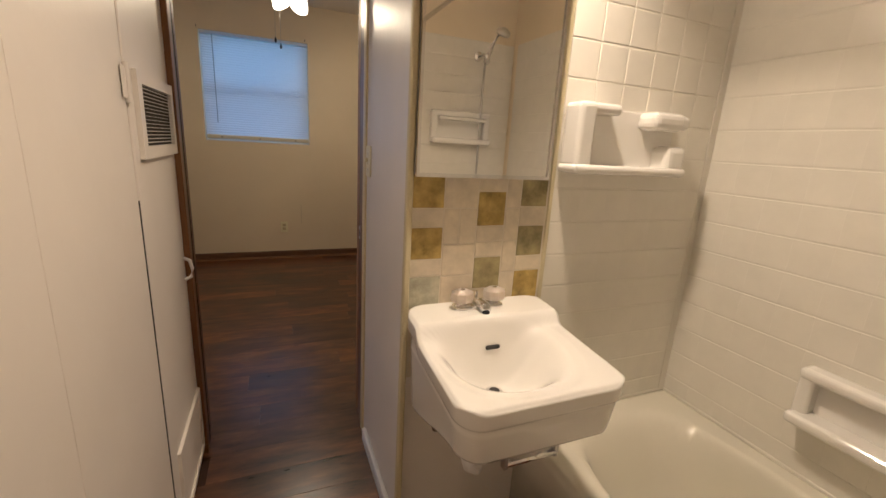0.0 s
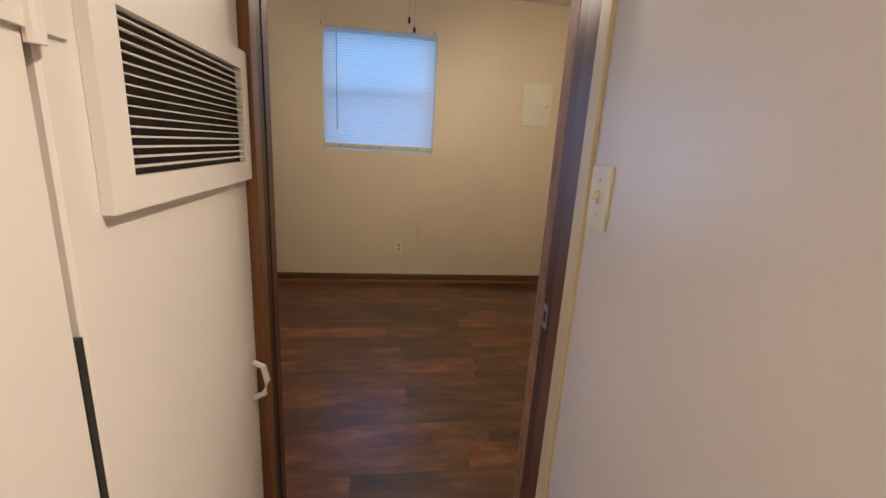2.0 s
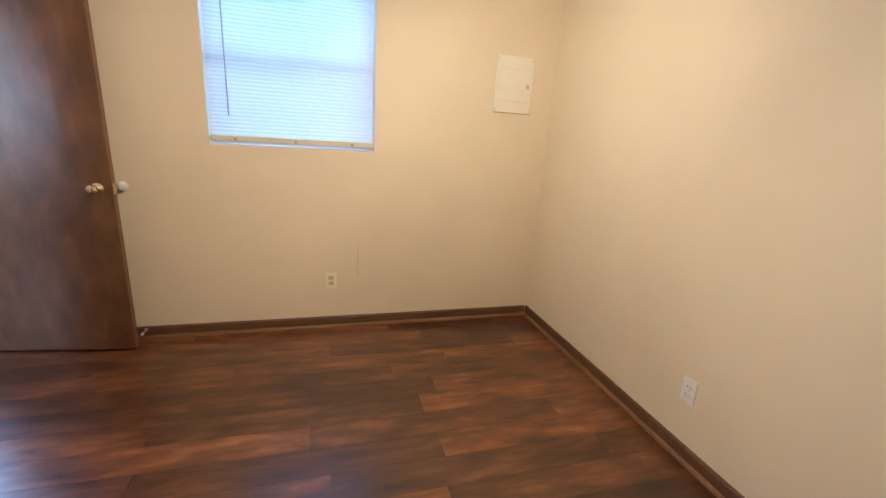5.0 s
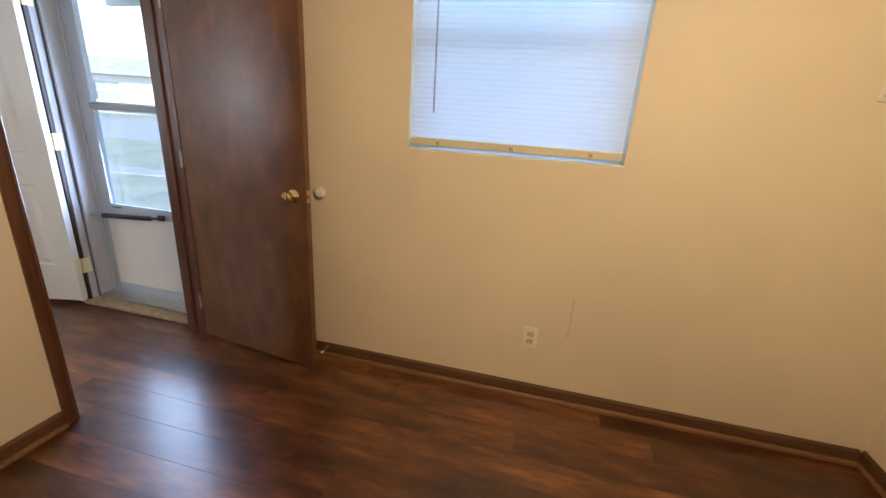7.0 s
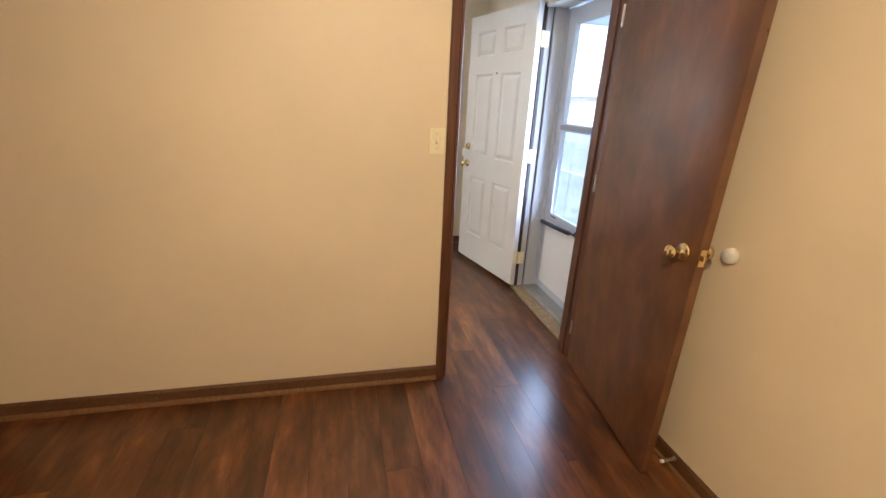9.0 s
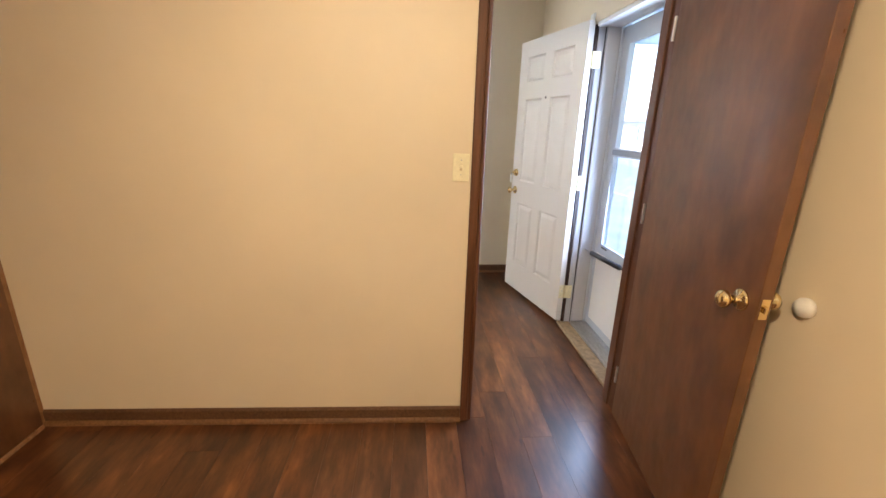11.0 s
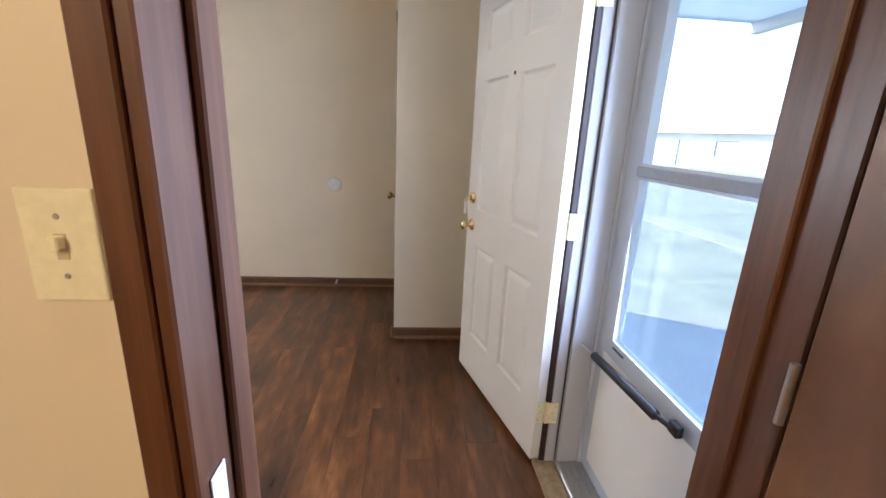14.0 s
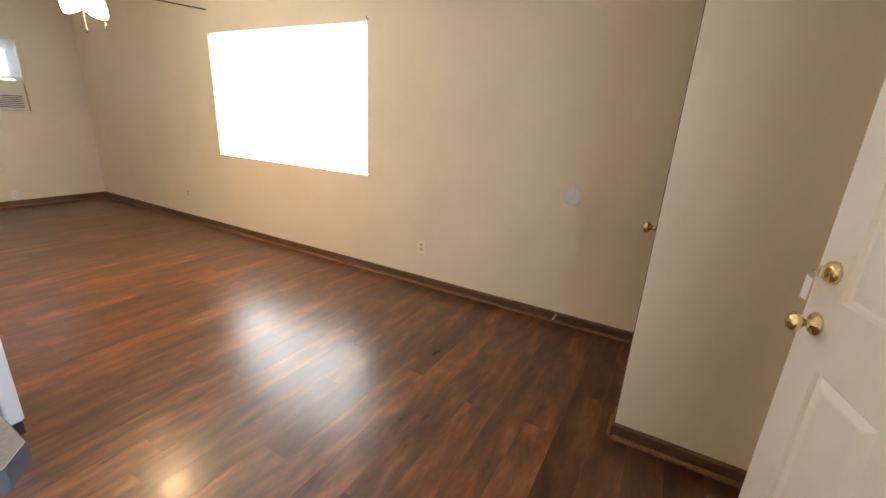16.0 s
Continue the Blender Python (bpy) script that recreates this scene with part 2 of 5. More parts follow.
SLOTBROWN = stained("dark_jamb_strip", (0.022, 0.008, 0.004), (0.032, 0.012, 0.006), (0.045, 0.018, 0.009), 0.4, (40, 40, 2.5))
BASEWOOD = stained("baseboard_wood", (0.085, 0.040, 0.018), (0.13, 0.062, 0.028), (0.18, 0.095, 0.045), 0.45, (3, 60, 60))
SHOEWOOD = stained("shoe_moulding_wood", (0.15, 0.072, 0.030), (0.22, 0.11, 0.047), (0.29, 0.16, 0.072), 0.45, (3, 60, 60))
RAWWOOD = stained("worn_trim_edge", (0.22, 0.110, 0.047), (0.38, 0.205, 0.095), (0.48, 0.285, 0.145), 0.6, (22, 22, 9))
PLANK = plank_mat("rustic_floor_plank")
WHITEPAINT = paint("white_enamel", (0.80, 0.80, 0.78), 0.32, 0.03, 0.05)
DOORWHITE = paint("white_steel_door_paint", (0.72, 0.70, 0.66), 0.38, 0.03, 0.10, 160.0)
# white metal with the blue-grey shade of its indoor side put into the colour
ALUSHADED = paint("shaded_white_metal", (0.50, 0.55, 0.62), 0.35, 0.03, 0.02)
IVORY = plain("ivory_plastic", (0.84, 0.79, 0.56), 0.35)
AGEDIVORY = plain("aged_ivory_plastic", (0.58, 0.50, 0.31), 0.4)
GREYBAR = plain("grey_metal_bar", (0.27, 0.28, 0.30), 0.4, 0.3)
# white jamb paint, greyed to imitate the shade of the backlit doorway
JAMBPAINT = paint("shaded_white_jamb_paint", (0.46, 0.47, 0.50), 0.4, 0.06, 0.1)
WHITEPLASTIC = plain("white_plastic", (0.80, 0.79, 0.76), 0.35)
SLOT = plain("dark_slot", (0.03, 0.028, 0.025), 0.6)
BRASS = plain("polished_brass", (0.80, 0.64, 0.34), 0.16, 1.0, 0.05, 0.02)
CHROME = plain("chrome", (0.78, 0.78, 0.78), 0.08, 1.0, 0.03, 0.0)
STEEL = plain("dull_steel", (0.55, 0.54, 0.52), 0.35, 1.0, 0.1, 0.05)
HINGE = plain("painted_brass_hinge", (0.80, 0.75, 0.50), 0.30, 0.25, 0.1, 0.05)
BLACK = plain("black_metal", (0.02, 0.02, 0.022), 0.38, 0.2)
DARKGREY = plain("dark_grey_laminate_edge", (0.05, 0.052, 0.055), 0.4)
LAMINATE = plain("grey_brown_laminate", (0.28, 0.25, 0.20), 0.35, 0, 0.15, 0.05, 120)
PORCELAIN = plain("white_porcelain", (0.84, 0.82, 0.77), 0.10, 0, 0.015, 0.0, 4, 0.5)
TUBMAT = plain("bone_enamel", (0.76, 0.73, 0.62), 0.14, 0, 0.02, 0.0, 4, 0.4)
TILEWHITE = glazed("white_wall_tile", (0.80, 0.77, 0.69), 0.03, 10, 0.13, 0.12)
GROUT = paint("painted_grout", (0.78, 0.75, 0.67), 0.4)
GROUTBEIGE = paint("beige_grout", (0.68, 0.61, 0.48), 0.5)
TILEGOLD = glazed("gold_olive_tile", (0.42, 0.30, 0.085), 0.45, 22, 0.22, 0.5)
TILEOLIVE = glazed("olive_grey_tile", (0.34, 0.29, 0.14), 0.4, 22, 0.22, 0.5)
TILEGREY = glazed("grey_green_tile", (0.46, 0.44, 0.33), 0.3, 22, 0.22, 0.5)
TILEBEIGE = glazed("beige_tile", (0.66, 0.58, 0.44), 0.14, 18, 0.25, 0.4)
CAULK = paint("yellowed_caulk", (0.70, 0.62, 0.40), 0.55, 0.2)
MIRROR = plain("mirror_silver", (0.92, 0.92, 0.90), 0.01, 1.0, 0.0, 0.0)
GLASS = glass_mat("clear_acrylic", 0.28, (1, 0.92, 0.87))
PANE = pane_mat("window_pane")
AWNING = slat_mat("translucent_awning", (0.66, 0.76, 0.88), 0.45)
SCREEN = screen_mat("insect_screen")
SLAT = slat_mat("vinyl_slat", (0.82, 0.86, 0.92), 0.45)
SLATW = slat_mat("vinyl_slat_white", (0.88, 0.90, 0.88), 0.55)
RAIL = plain("cream_vinyl_rail", (0.72, 0.64, 0.46), 0.4)
SHADE = glow("lit_frosted_shade", (1.0, 0.80, 0.55), 4.0)
FANBLADE = stained("fan_blade_wood", (0.04, 0.02, 0.012), (0.07, 0.035, 0.02), (0.10, 0.05, 0.03), 0.4)
GRASS = paint("dry_lawn", (0.27, 0.30, 0.19), 0.9, 0.40, 0.8, 30.0, (0.45, 0.38, 0.28))
CONCRETE = paint("pale_concrete", (0.32, 0.33, 0.34), 0.85, 0.15, 0.5, 80.0, (0.30, 0.29, 0.27))
SIDING = paint("pale_siding", (0.60, 0.61, 0.62), 0.7, 0.05)
# far roofs and window glass are paled towards blue to imitate bright haze
ROOF = paint("hazed_grey_shingle", (0.36, 0.37, 0.39), 0.85, 0.25, 0.8, 40)
HAZEPANE = plain("hazed_window_glass", (0.34, 0.40, 0.47), 0.1)
VENTDARK = plain("dark_duct", (0.015, 0.012, 0.010), 0.7)
ACBEIGE = plain("beige_appliance_plastic", (0.66, 0.60, 0.47), 0.4)


# ---------------------------------------------------------------- mesh helpers
def finish(name, bm, material, smooth=False):
    me = bpy.data.meshes.new(name)
    bmesh.ops.recalc_face_normals(bm, faces=bm.faces)
    bm.to_mesh(me)
    bm.free()
    me.materials.append(material)
    if smooth:
        for poly in me.polygons:
            poly.use_smooth = True
    return me


def part(name, bm, material, parent, label="", smooth=False):
    ob = new(name, finish(name, bm, material, smooth))
    if parent is not None:
        ob.parent = parent
    if label:
        ob["label"] = label
    return ob


def thing(name, m, label, category, group="", kind=""):
    ob = new(name)
    ob.empty_display_size = 0.1
    ob.matrix_world = m
    return tagged(ob, label, category, group, kind)


def box(bm, x0, x1, y0, y1, z0, z1, bev=0.0, seg=1):
    vs = [bm.verts.new((x, y, z)) for x in (x0, x1) for y in (y0, y1) for z in (z0, z1)]
    fs = [bm.faces.new([vs[i] for i in q]) for q in ((0, 1, 3, 2), (4, 6, 7, 5), (0, 4, 5, 1), (2, 3, 7, 6), (0, 2, 6, 4), (1, 5, 7, 3))]
    if bev:
        es = list({e for f in fs for e in f.edges})
        bmesh.ops.bevel(bm, geom=es, offset=bev, segments=seg, affect="EDGES", profile=0.5)
    return bm


def boxes(*rows, bev=0.0, seg=1):
    bm = bmesh.new()
    for r in rows:
        box(bm, *r, bev=bev, seg=seg)
    return bm


def lathe(profile, segments=24, axis="Z"):
    """Turned solid from (radius, height) pairs; axis Z, X or Y."""
    bm = bmesh.new()
    rings = []
    for r, h in profile:
        ring = []
        for i in range(segments):
            a = 2 * math.pi * i / segments
            c, s = r * math.cos(a), r * math.sin(a)
            co = {"Z": (c, s, h), "X": (h, c, s), "Y": (c, h, s)}[axis]
            ring.append(bm.verts.new(co))
        rings.append(ring)
    for a, b in zip(rings, rings[1:]):
        for i in range(segments):
            j = (i + 1) % segments
            bm.faces.new((a[i], a[j], b[j], b[i]))
    bm.faces.new(rings[0])
    bm.faces.new(rings[-1])
    return bm


def tube(points, radius, segments=10):
    """Round bar along a line of points."""
    bm = bmesh.new()
    pts = [Vector(p) for p in points]
    rings = []
    for i, p in enumerate(pts):
        d = (pts[min(i + 1, len(pts) - 1)] - pts[max(i - 1, 0)]).normalized()
        up = Vector((0, 0, 1)) if abs(d.z) < 0.9 else Vector((1, 0, 0))
        a = d.cross(up).normalized()
        b = d.cross(a)
        rings.append([bm.verts.new(p + radius * (math.cos(t) * a + math.sin(t) * b)) for t in (2 * math.pi * k / segments for k in range(segments))])
    for r0, r1 in zip(rings, rings[1:]):
        for k in range(segments):
            j = (k + 1) % segments
            bm.faces.new((r0[k], r0[j], r1[j], r1[k]))
    bm.faces.new(rings[0])
    bm.faces.new(rings[-1])
    return bm


def shift(bm, m):
    bmesh.ops.transform(bm, matrix=m, verts=bm.verts)
    return bm


def wall_mesh(axis, p0, p1, a0, a1, z0, z1, holes=()):
    """Wall between p0 and p1 in thickness, a0 to a1 in length, with rectangular holes (a, a, z, z) cut through."""
    bm = bmesh.new()
    cuts_a = sorted({a0, a1, *[h[i] for h in holes for i in (0, 1)]})
    cuts_z = sorted({z0, z1, *[h[i] for h in holes for i in (2, 3)]})
    inside = lambda a, z: a0 < a < a1 and z0 < z < z1 and not any(h[0] < a < h[1] and h[2] < z < h[3] for h in holes)
    mid_a = [(u + v) / 2 for u, v in zip(cuts_a, cuts_a[1:])]
    mid_z = [(u + v) / 2 for u, v in zip(cuts_z, cuts_z[1:])]
    memo = {}

    def vert(p, a, z):
        k = (round(p, 5), round(a, 5), round(z, 5))
        if k not in memo:
            memo[k] = bm.verts.new((p, a, z) if axis == "x" else (a, p, z))
        return memo[k]

    for i, a in enumerate(mid_a):
        for j, z in enumerate(mid_z):
            if not inside(a, z):
                continue
            u, v, w, t = cuts_a[i], cuts_a[i + 1], cuts_z[j], cuts_z[j + 1]
            for p in (p0, p1):
                bm.faces.new([vert(p, *c) for c in ((u, w), (v, w), (v, t), (u, t))])
            for da, dz, e in ((-1, 0, ((u, w), (u, t))), (1, 0, ((v, w), (v, t))), (0, -1, ((u, w), (v, w))), (0, 1, ((u, t), (v, t)))):
                na = mid_a[i + da] if 0 <= i + da < len(mid_a) else a0 - 1
                nz = mid_z[j + dz] if 0 <= j + dz < len(mid_z) else z0 - 1
                if not inside(na, nz):
                    bm.faces.new([vert(p0, *e[0]), vert(p0, *e[1]), vert(p1, *e[1]), vert(p1, *e[0])])
    return bm


def structure(name, bm, material, label, category="wall"):
    return tagged(part(name, bm, material, None), label, category, kind="structure")


# ---------------------------------------------------------------- plan
N, E, W, WL = 3.76, 1.74, -1.69, -1.80      # bedroom north, east, west face, living side of the partition
S, LW, LS = 0.905, -4.87, -4.17             # bedroom south face, living west wall, living south wall
NL = 3.79                                   # living room north face
CZ = 2.52                                   # ceiling height
DOORTOP = 2.06
BX, BT = -0.163, 0.157                      # bathroom west face, sink wall
TE, TS = 1.625, -1.39                       # tub east wall, tub south wall
CX, CY = -3.86, 3.11                        # small closet corner in the living room
BATH = pose(-0.053, 0, 0)                   # origin of the bathroom fittings
WIN1 = (-0.43, 0.52, 1.205, 2.185)          # bedroom window
WIN2 = (-1.27, 0.80, 0.86, 2.07)            # living room west window
WIN3 = (-4.25, -3.45, 1.17, 2.03)           # living room south window
EXT = (-2.7125, -1.8115, 0.0, 2.0605)             # entrance opening in the north wall

structure("wall_north_bedroom", wall_mesh("y", N, 3.94, -1.745, E + 0.16, 0, CZ, [WIN1]), CREAM, "cream painted exterior bedroom wall with a window")
structure("wall_north_living", wall_mesh("y", NL, 3.94, LW - 0.16, -1.745, 0, CZ, [EXT]), CREAM, "cream painted exterior wall with the entrance")
structure("wall_east", wall_mesh("x", E, E + 0.12, S, N, 0, CZ), CREAM, "plain cream painted bedroom wall")
SKEW = 0.0205                               # the bedroom side of the partition runs out of square


def skewed(bm):
    for v in bm.verts:
        if v.co.x > -1.70:
            v.co.x += SKEW * max(0.0, v.co.y - S)
    return bm


structure("wall_partition", skewed(wall_mesh("x", WL, W, S - 0.145, N, 0, CZ, [(2.935, 3.735, 0.0, DOORTOP)])), CREAM, "cream partition wall between bedroom and living room")
structure("wall_bedroom_south", wall_mesh("y", 0.79, S, W, E + 0.12, 0, CZ, [(-0.205, 0.535, 0.0, DOORTOP)]), CREAM, "cream bedroom wall with the bathroom doorway")
structure("wall_living_west", wall_mesh("x", LW - 0.16, LW, LS, NL, 0, CZ, [WIN2]), CREAM, "long cream living room wall with a wide window")
structure("wall_living_south", wall_mesh("y", LS - 0.16, LS, LW - 0.16, WL, 0, CZ, [WIN3]), CREAM, "cream living room end wall with a small window")
structure("wall_living_east", wall_mesh("x", WL, W, LS - 0.16, S - 0.145, 0, CZ), CREAM, "plain cream wall closing the living room")
structure("wall_closet_east", wall_mesh("x", CX - 0.09, CX, CY, NL, 0, CZ), CREAM, "narrow cream wall of a corner closet")
structure("wall_closet_south", wall_mesh("y", CY, CY + 0.09, LW, CX - 0.09, 0, CZ, [(-4.83, -4.03, 0, 2.05)]), CREAM, "cream closet wall with a door in it")
structure("wall_bath_east", wall_mesh("x", TE + 0.012, TE + 0.11, TS - 0.35, 0.79, 0, CZ), CREAM, "cream painted bathroom wall behind the tub")
structure("wall_bath_north", wall_mesh("y", BT + 0.012, BT + 0.10, 0.484, TE + 0.012, 0, CZ), BATHPAINT, "white painted wall behind the sink")
structure("wall_bath_partition", wall_mesh("x", 0.484, 0.547, BT + 0.10, 0.7105, 0, CZ), BATHPAINT, "glossy white painted wall return beside the doorway")
structure("wall_bath_south", wall_mesh("y", TS - 0.35, TS - 0.25, -0.27, TE + 0.012, 0, CZ), BATHPAINT, "white bathroom end wall")
structure("wall_tub_end", wall_mesh("y", TS - 0.25, TS - 0.012, 0.88, TE + 0.012, 0, CZ), CREAM, "cream wall at the shower end of the tub")
wb = structure("wall_bath_west", wall_mesh("x", BX - 0.09, BX - 0.03, TS - 0.25, 0.774, 0, CZ), BATHPAINT, "white panelled bathroom wall")
structure("ceiling", boxes((LW - 0.16, E + 0.16, LS - 0.16, N + 0.16, CZ, CZ + 0.12)), CEIL, "off-white textured ceiling", "ceiling")

# baseboards: a brown board with a quarter-round shoe in front of it
def baseboard(runs):
    for axis, p, d, a0, a1 in runs:
        h, t = 0.078, 0.012
        board = [(0, 0.004), (t, 0.004), (t, h - 0.012), (t * 0.5, h), (0, h)]
        shoe = [(t + 0.0003, 0.0005), (0.026, 0.0005), (0.026, 0.009), (0.023, 0.016), (0.017, 0.020), (t + 0.0003, 0.021)]
        ob = None
        for name, prof, mat in (("baseboard", board, BASEWOOD), ("shoe_moulding", shoe, SHOEWOOD)):
            bm = bmesh.new()
            ends = [[bm.verts.new((p + d * u, a, z) if axis == "x" else (a, p + d * u, z)) for u, z in prof] for a in (a0, a1)]
            for i in range(len(prof)):
                k = (i + 1) % len(prof)
                bm.faces.new((ends[0][i], ends[0][k], ends[1][k], ends[1][i]))
            bm.faces.new(ends[0])
            bm.faces.new(ends[1])
            if axis == "x" and p == W:
                skewed(bm)
            if ob is None:
                ob = tagged(part(name, bm, mat, None), "brown wooden baseboard with a lighter shoe moulding", "baseboard", "baseboards", "structure")
            else:
                part(name, bm, mat, ob)


baseboard([
    ("y", N, -1, -0.95 + 0.0, E - 0.022), ("y", N, -1, W, -0.95), ("x", E, -1, S + 0.02, N),
    ("x", W, 1, S + 0.02, 2.897), ("x", LW, 1, LS + 0.022, CY), ("y", LS, 1, LW, WL - 0.022),
    ("x", CX, 1, CY, NL), ("y", CY, -1, -4.0, CX + 0.012), ("x", WL, -1, 2.46, 2.884), ("y", NL, -1, CX + 0.022, -2.775),
    ("y", S, 1, 0.58, E - 0.022), ("x", WL, -1, LS + 0.022, 0.24),
])

# ---------------------------------------------------------------- floor
floor = structure("floor", boxes((LW - 0.1, E + 0.1, LS - 0.1, N + 0.1, -0.12, -0.009)), SUBFLOOR, "dark rustic wood-look plank floor", "floor")
PW = 0.152
plank_cache = {}


def plank_mesh(length):
    key = round(length, 3)
    if key not in plank_cache:
        g, c = 0.00015, 0.0005
        x0, x1, y0, y1 = -length / 2 + g, length / 2 - g, -PW / 2 + g, PW / 2 - g
        rects = [(0, -0.009), (0, -c), (c, 0)]
        bm = bmesh.new()
        rings = [[bm.verts.new(v) for v in ((x0 + o, y0 + o, z), (x1 - o, y0 + o, z), (x1 - o, y1 - o, z), (x0 + o, y1 - o, z))] for o, z in rects]
        for a, b in zip(rings, rings[1:]):
            for k in range(4):
                bm.faces.new((a[k], a[(k + 1) % 4], b[(k + 1) % 4], b[k]))
        bm.faces.new(rings[-1])
        plank_cache[key] = finish("plank", bm, PLANK)
    return plank_cache[key]


rng = random.Random(7)


def plank_rows():
    y = NL - PW / 2
    while y > LS - 0.08:
        if y > CY:
            spans = [(CX, E)]
        elif y > 2.94:
            spans = [(LW, E)]
        elif y > S:
            spans = [(LW, WL), (W, E)]
        elif y > 0.7:
            spans = [(LW, WL), (BX, 0.49)]
        elif y > TS - 0.25:
            spans = [(LW, WL), (BX, 0.93)]
        else:
            spans = [(LW, WL)]
        off = rng.random() * 1.22
        for a, b in spans:
            x = a - off
            while x < b:
                u, v = max(a, x), min(b, x + 1.22)
                x += 1.22
                if v - u > 0.03:
                    ob = new("plank", plank_mesh(v - u))
                    ob.location = ((u + v) / 2, y, 0)
                    ob.parent = floor
        y -= PW


plank_rows()


# ---------------------------------------------------------------- door frames
def door_frame(name, boards, label):
    ob = thing(name, Matrix(), label, "door frame", "", "structure")
    for n, b, mat in boards:
        part(n, boxes(b, bev=0.003), mat, ob)
    return ob


door_frame("door_frame_1", [
    ("jamb", (0.486, 0.535, 0.755, 0.8675, 0, DOORTOP), TRIM),
    ("worn_jamb_edge", (0.487, 0.535, 0.868, 0.922, 0, DOORTOP), RAWWOOD),
    ("door_stop", (0.479, 0.4855, 0.755, 0.8115, 0, DOORTOP), WOOD),
    ("jamb", (-0.205, -0.150, 0.8185, 0.925, 0, DOORTOP), TRIM),
    ("hinge_strip", (-0.1495, -0.1485, 0.820, 0.868, 0, DOORTOP), SLOTBROWN),
    ("casing", (-0.205, -0.143, 0.7745, 0.818, 0, DOORTOP), CASEWOOD),
    ("casing", (0.536, 0.585, S + 0.0005, 0.922, 0, DOORTOP + 0.05), TRIM),
    ("casing", (-0.255, -0.2055, S + 0.0005, 0.925, 0, DOORTOP + 0.05), TRIM),
    ("head", (-0.1355, 0.4705, 0.775, 0.924, DOORTOP - 0.03, DOORTOP + 0.05), TRIM),
    ("corner_trim", (0.476, 0.500, 0.711, 0.7545, 0, 2.3), EDGETRIM),
], "dark brown stained bathroom door frame with a worn edge")
strike = part("strike_plate", boxes((0.4840, 0.4858, 0.835, 0.860, 0.87, 0.93), bev=0.0008), STEEL, bpy.data.objects["door_frame_1"], "steel strike plate")
part("strike_hole", boxes((0.4835, 0.4845, 0.842, 0.853, 0.887, 0.913)), SLOT, strike)

df2 = door_frame("door_frame_2", [
    ("jamb", (-1.812, -1.639, 2.935, 2.953, 0, DOORTOP), TRIM),
    ("door_stop", (-1.765, -1.725, 2.9535, 2.966, 0, DOORTOP), TRIM),
    ("casing", (W + 0.035, -1.634, 2.898, 2.9345, 0, DOORTOP + 0.05), TRIM),
    ("casing", (-1.816, WL - 0.0005, 2.885, 2.9345, 0, DOORTOP + 0.05), TRIM),
    ("jamb", (-1.812, -1.678, 3.715, 3.7345, 0, DOORTOP), TRIM),
    ("door_stop", (-1.772, -1.735, 3.703, 3.7145, 0, DOORTOP), TRIM),
    ("casing", (W + 0.0005, -1.674, 3.735, 3.7475, 0, DOORTOP + 0.05), TRIM),
    ("head", (-1.812, -1.678, 2.9535, 3.7025, DOORTOP - 0.02, DOORTOP + 0.05), TRIM),
], "dark brown stained frame of the bedroom doorway")
part("strike_plate", boxes((-1.700, -1.662, 2.9535, 2.9565, 0.87, 0.95), bev=0.001), WHITEPLASTIC, df2, "painted strike plate")


# ---------------------------------------------------------------- doors
def knob_set(parent, x, z, y_front, y_back, mat=BRASS):
    """A round knob on both faces of a slab; the rose lies on the face."""
    for y, d in ((y_front, -1), (y_back, 1)):
        prof = [(0.0, 0), (0.032, 0), (0.033, 0.004), (0.028, 0.009), (0.013, 0.012), (0.011, 0.030), (0.017, 0.036), (0.025, 0.044), (0.027, 0.053), (0.023, 0.062), (0.012, 0.067), (0.0, 0.068)]
        bm = lathe([(max(r, 0.0004), h * d) for r, h in prof], 24, "Y")
        part("knob", shift(bm, Matrix.Translation((x, y, z))), mat, parent, "polished brass knob", True)


ang = math.degrees(math.atan2(-0.100, 0.783))
door = thing("door_1", pose(-1.660, 3.694, 0.012, 0, 0, ang), "open brown stained flush wooden bedroom door near the window wall", "door", "", "structure")
part("slab", boxes((0.004, 0.792, 0.0, 0.035, 0.0, 2.03), bev=0.0025, seg=2), WOOD, door)
knob_set(door, 0.722, 0.945, 0.0, 0.035)
lp = part("latch_plate", boxes((0.7915, 0.7935, 0.006, 0.029, 0.915, 0.975), bev=0.0006), BRASS, door, "brass latch plate")
part("latch", boxes((0.7936, 0.803, 0.012, 0.023, 0.935, 0.955), bev=0.002), BRASS, lp)
for z in (0.22, 1.05, 1.80):
    part("hinge", shift(lathe([(0.006, -0.045), (0.006, 0.045)], 12), Matrix.Translation((-0.004, -0.004, z))), STEEL, door, "small steel hinge")

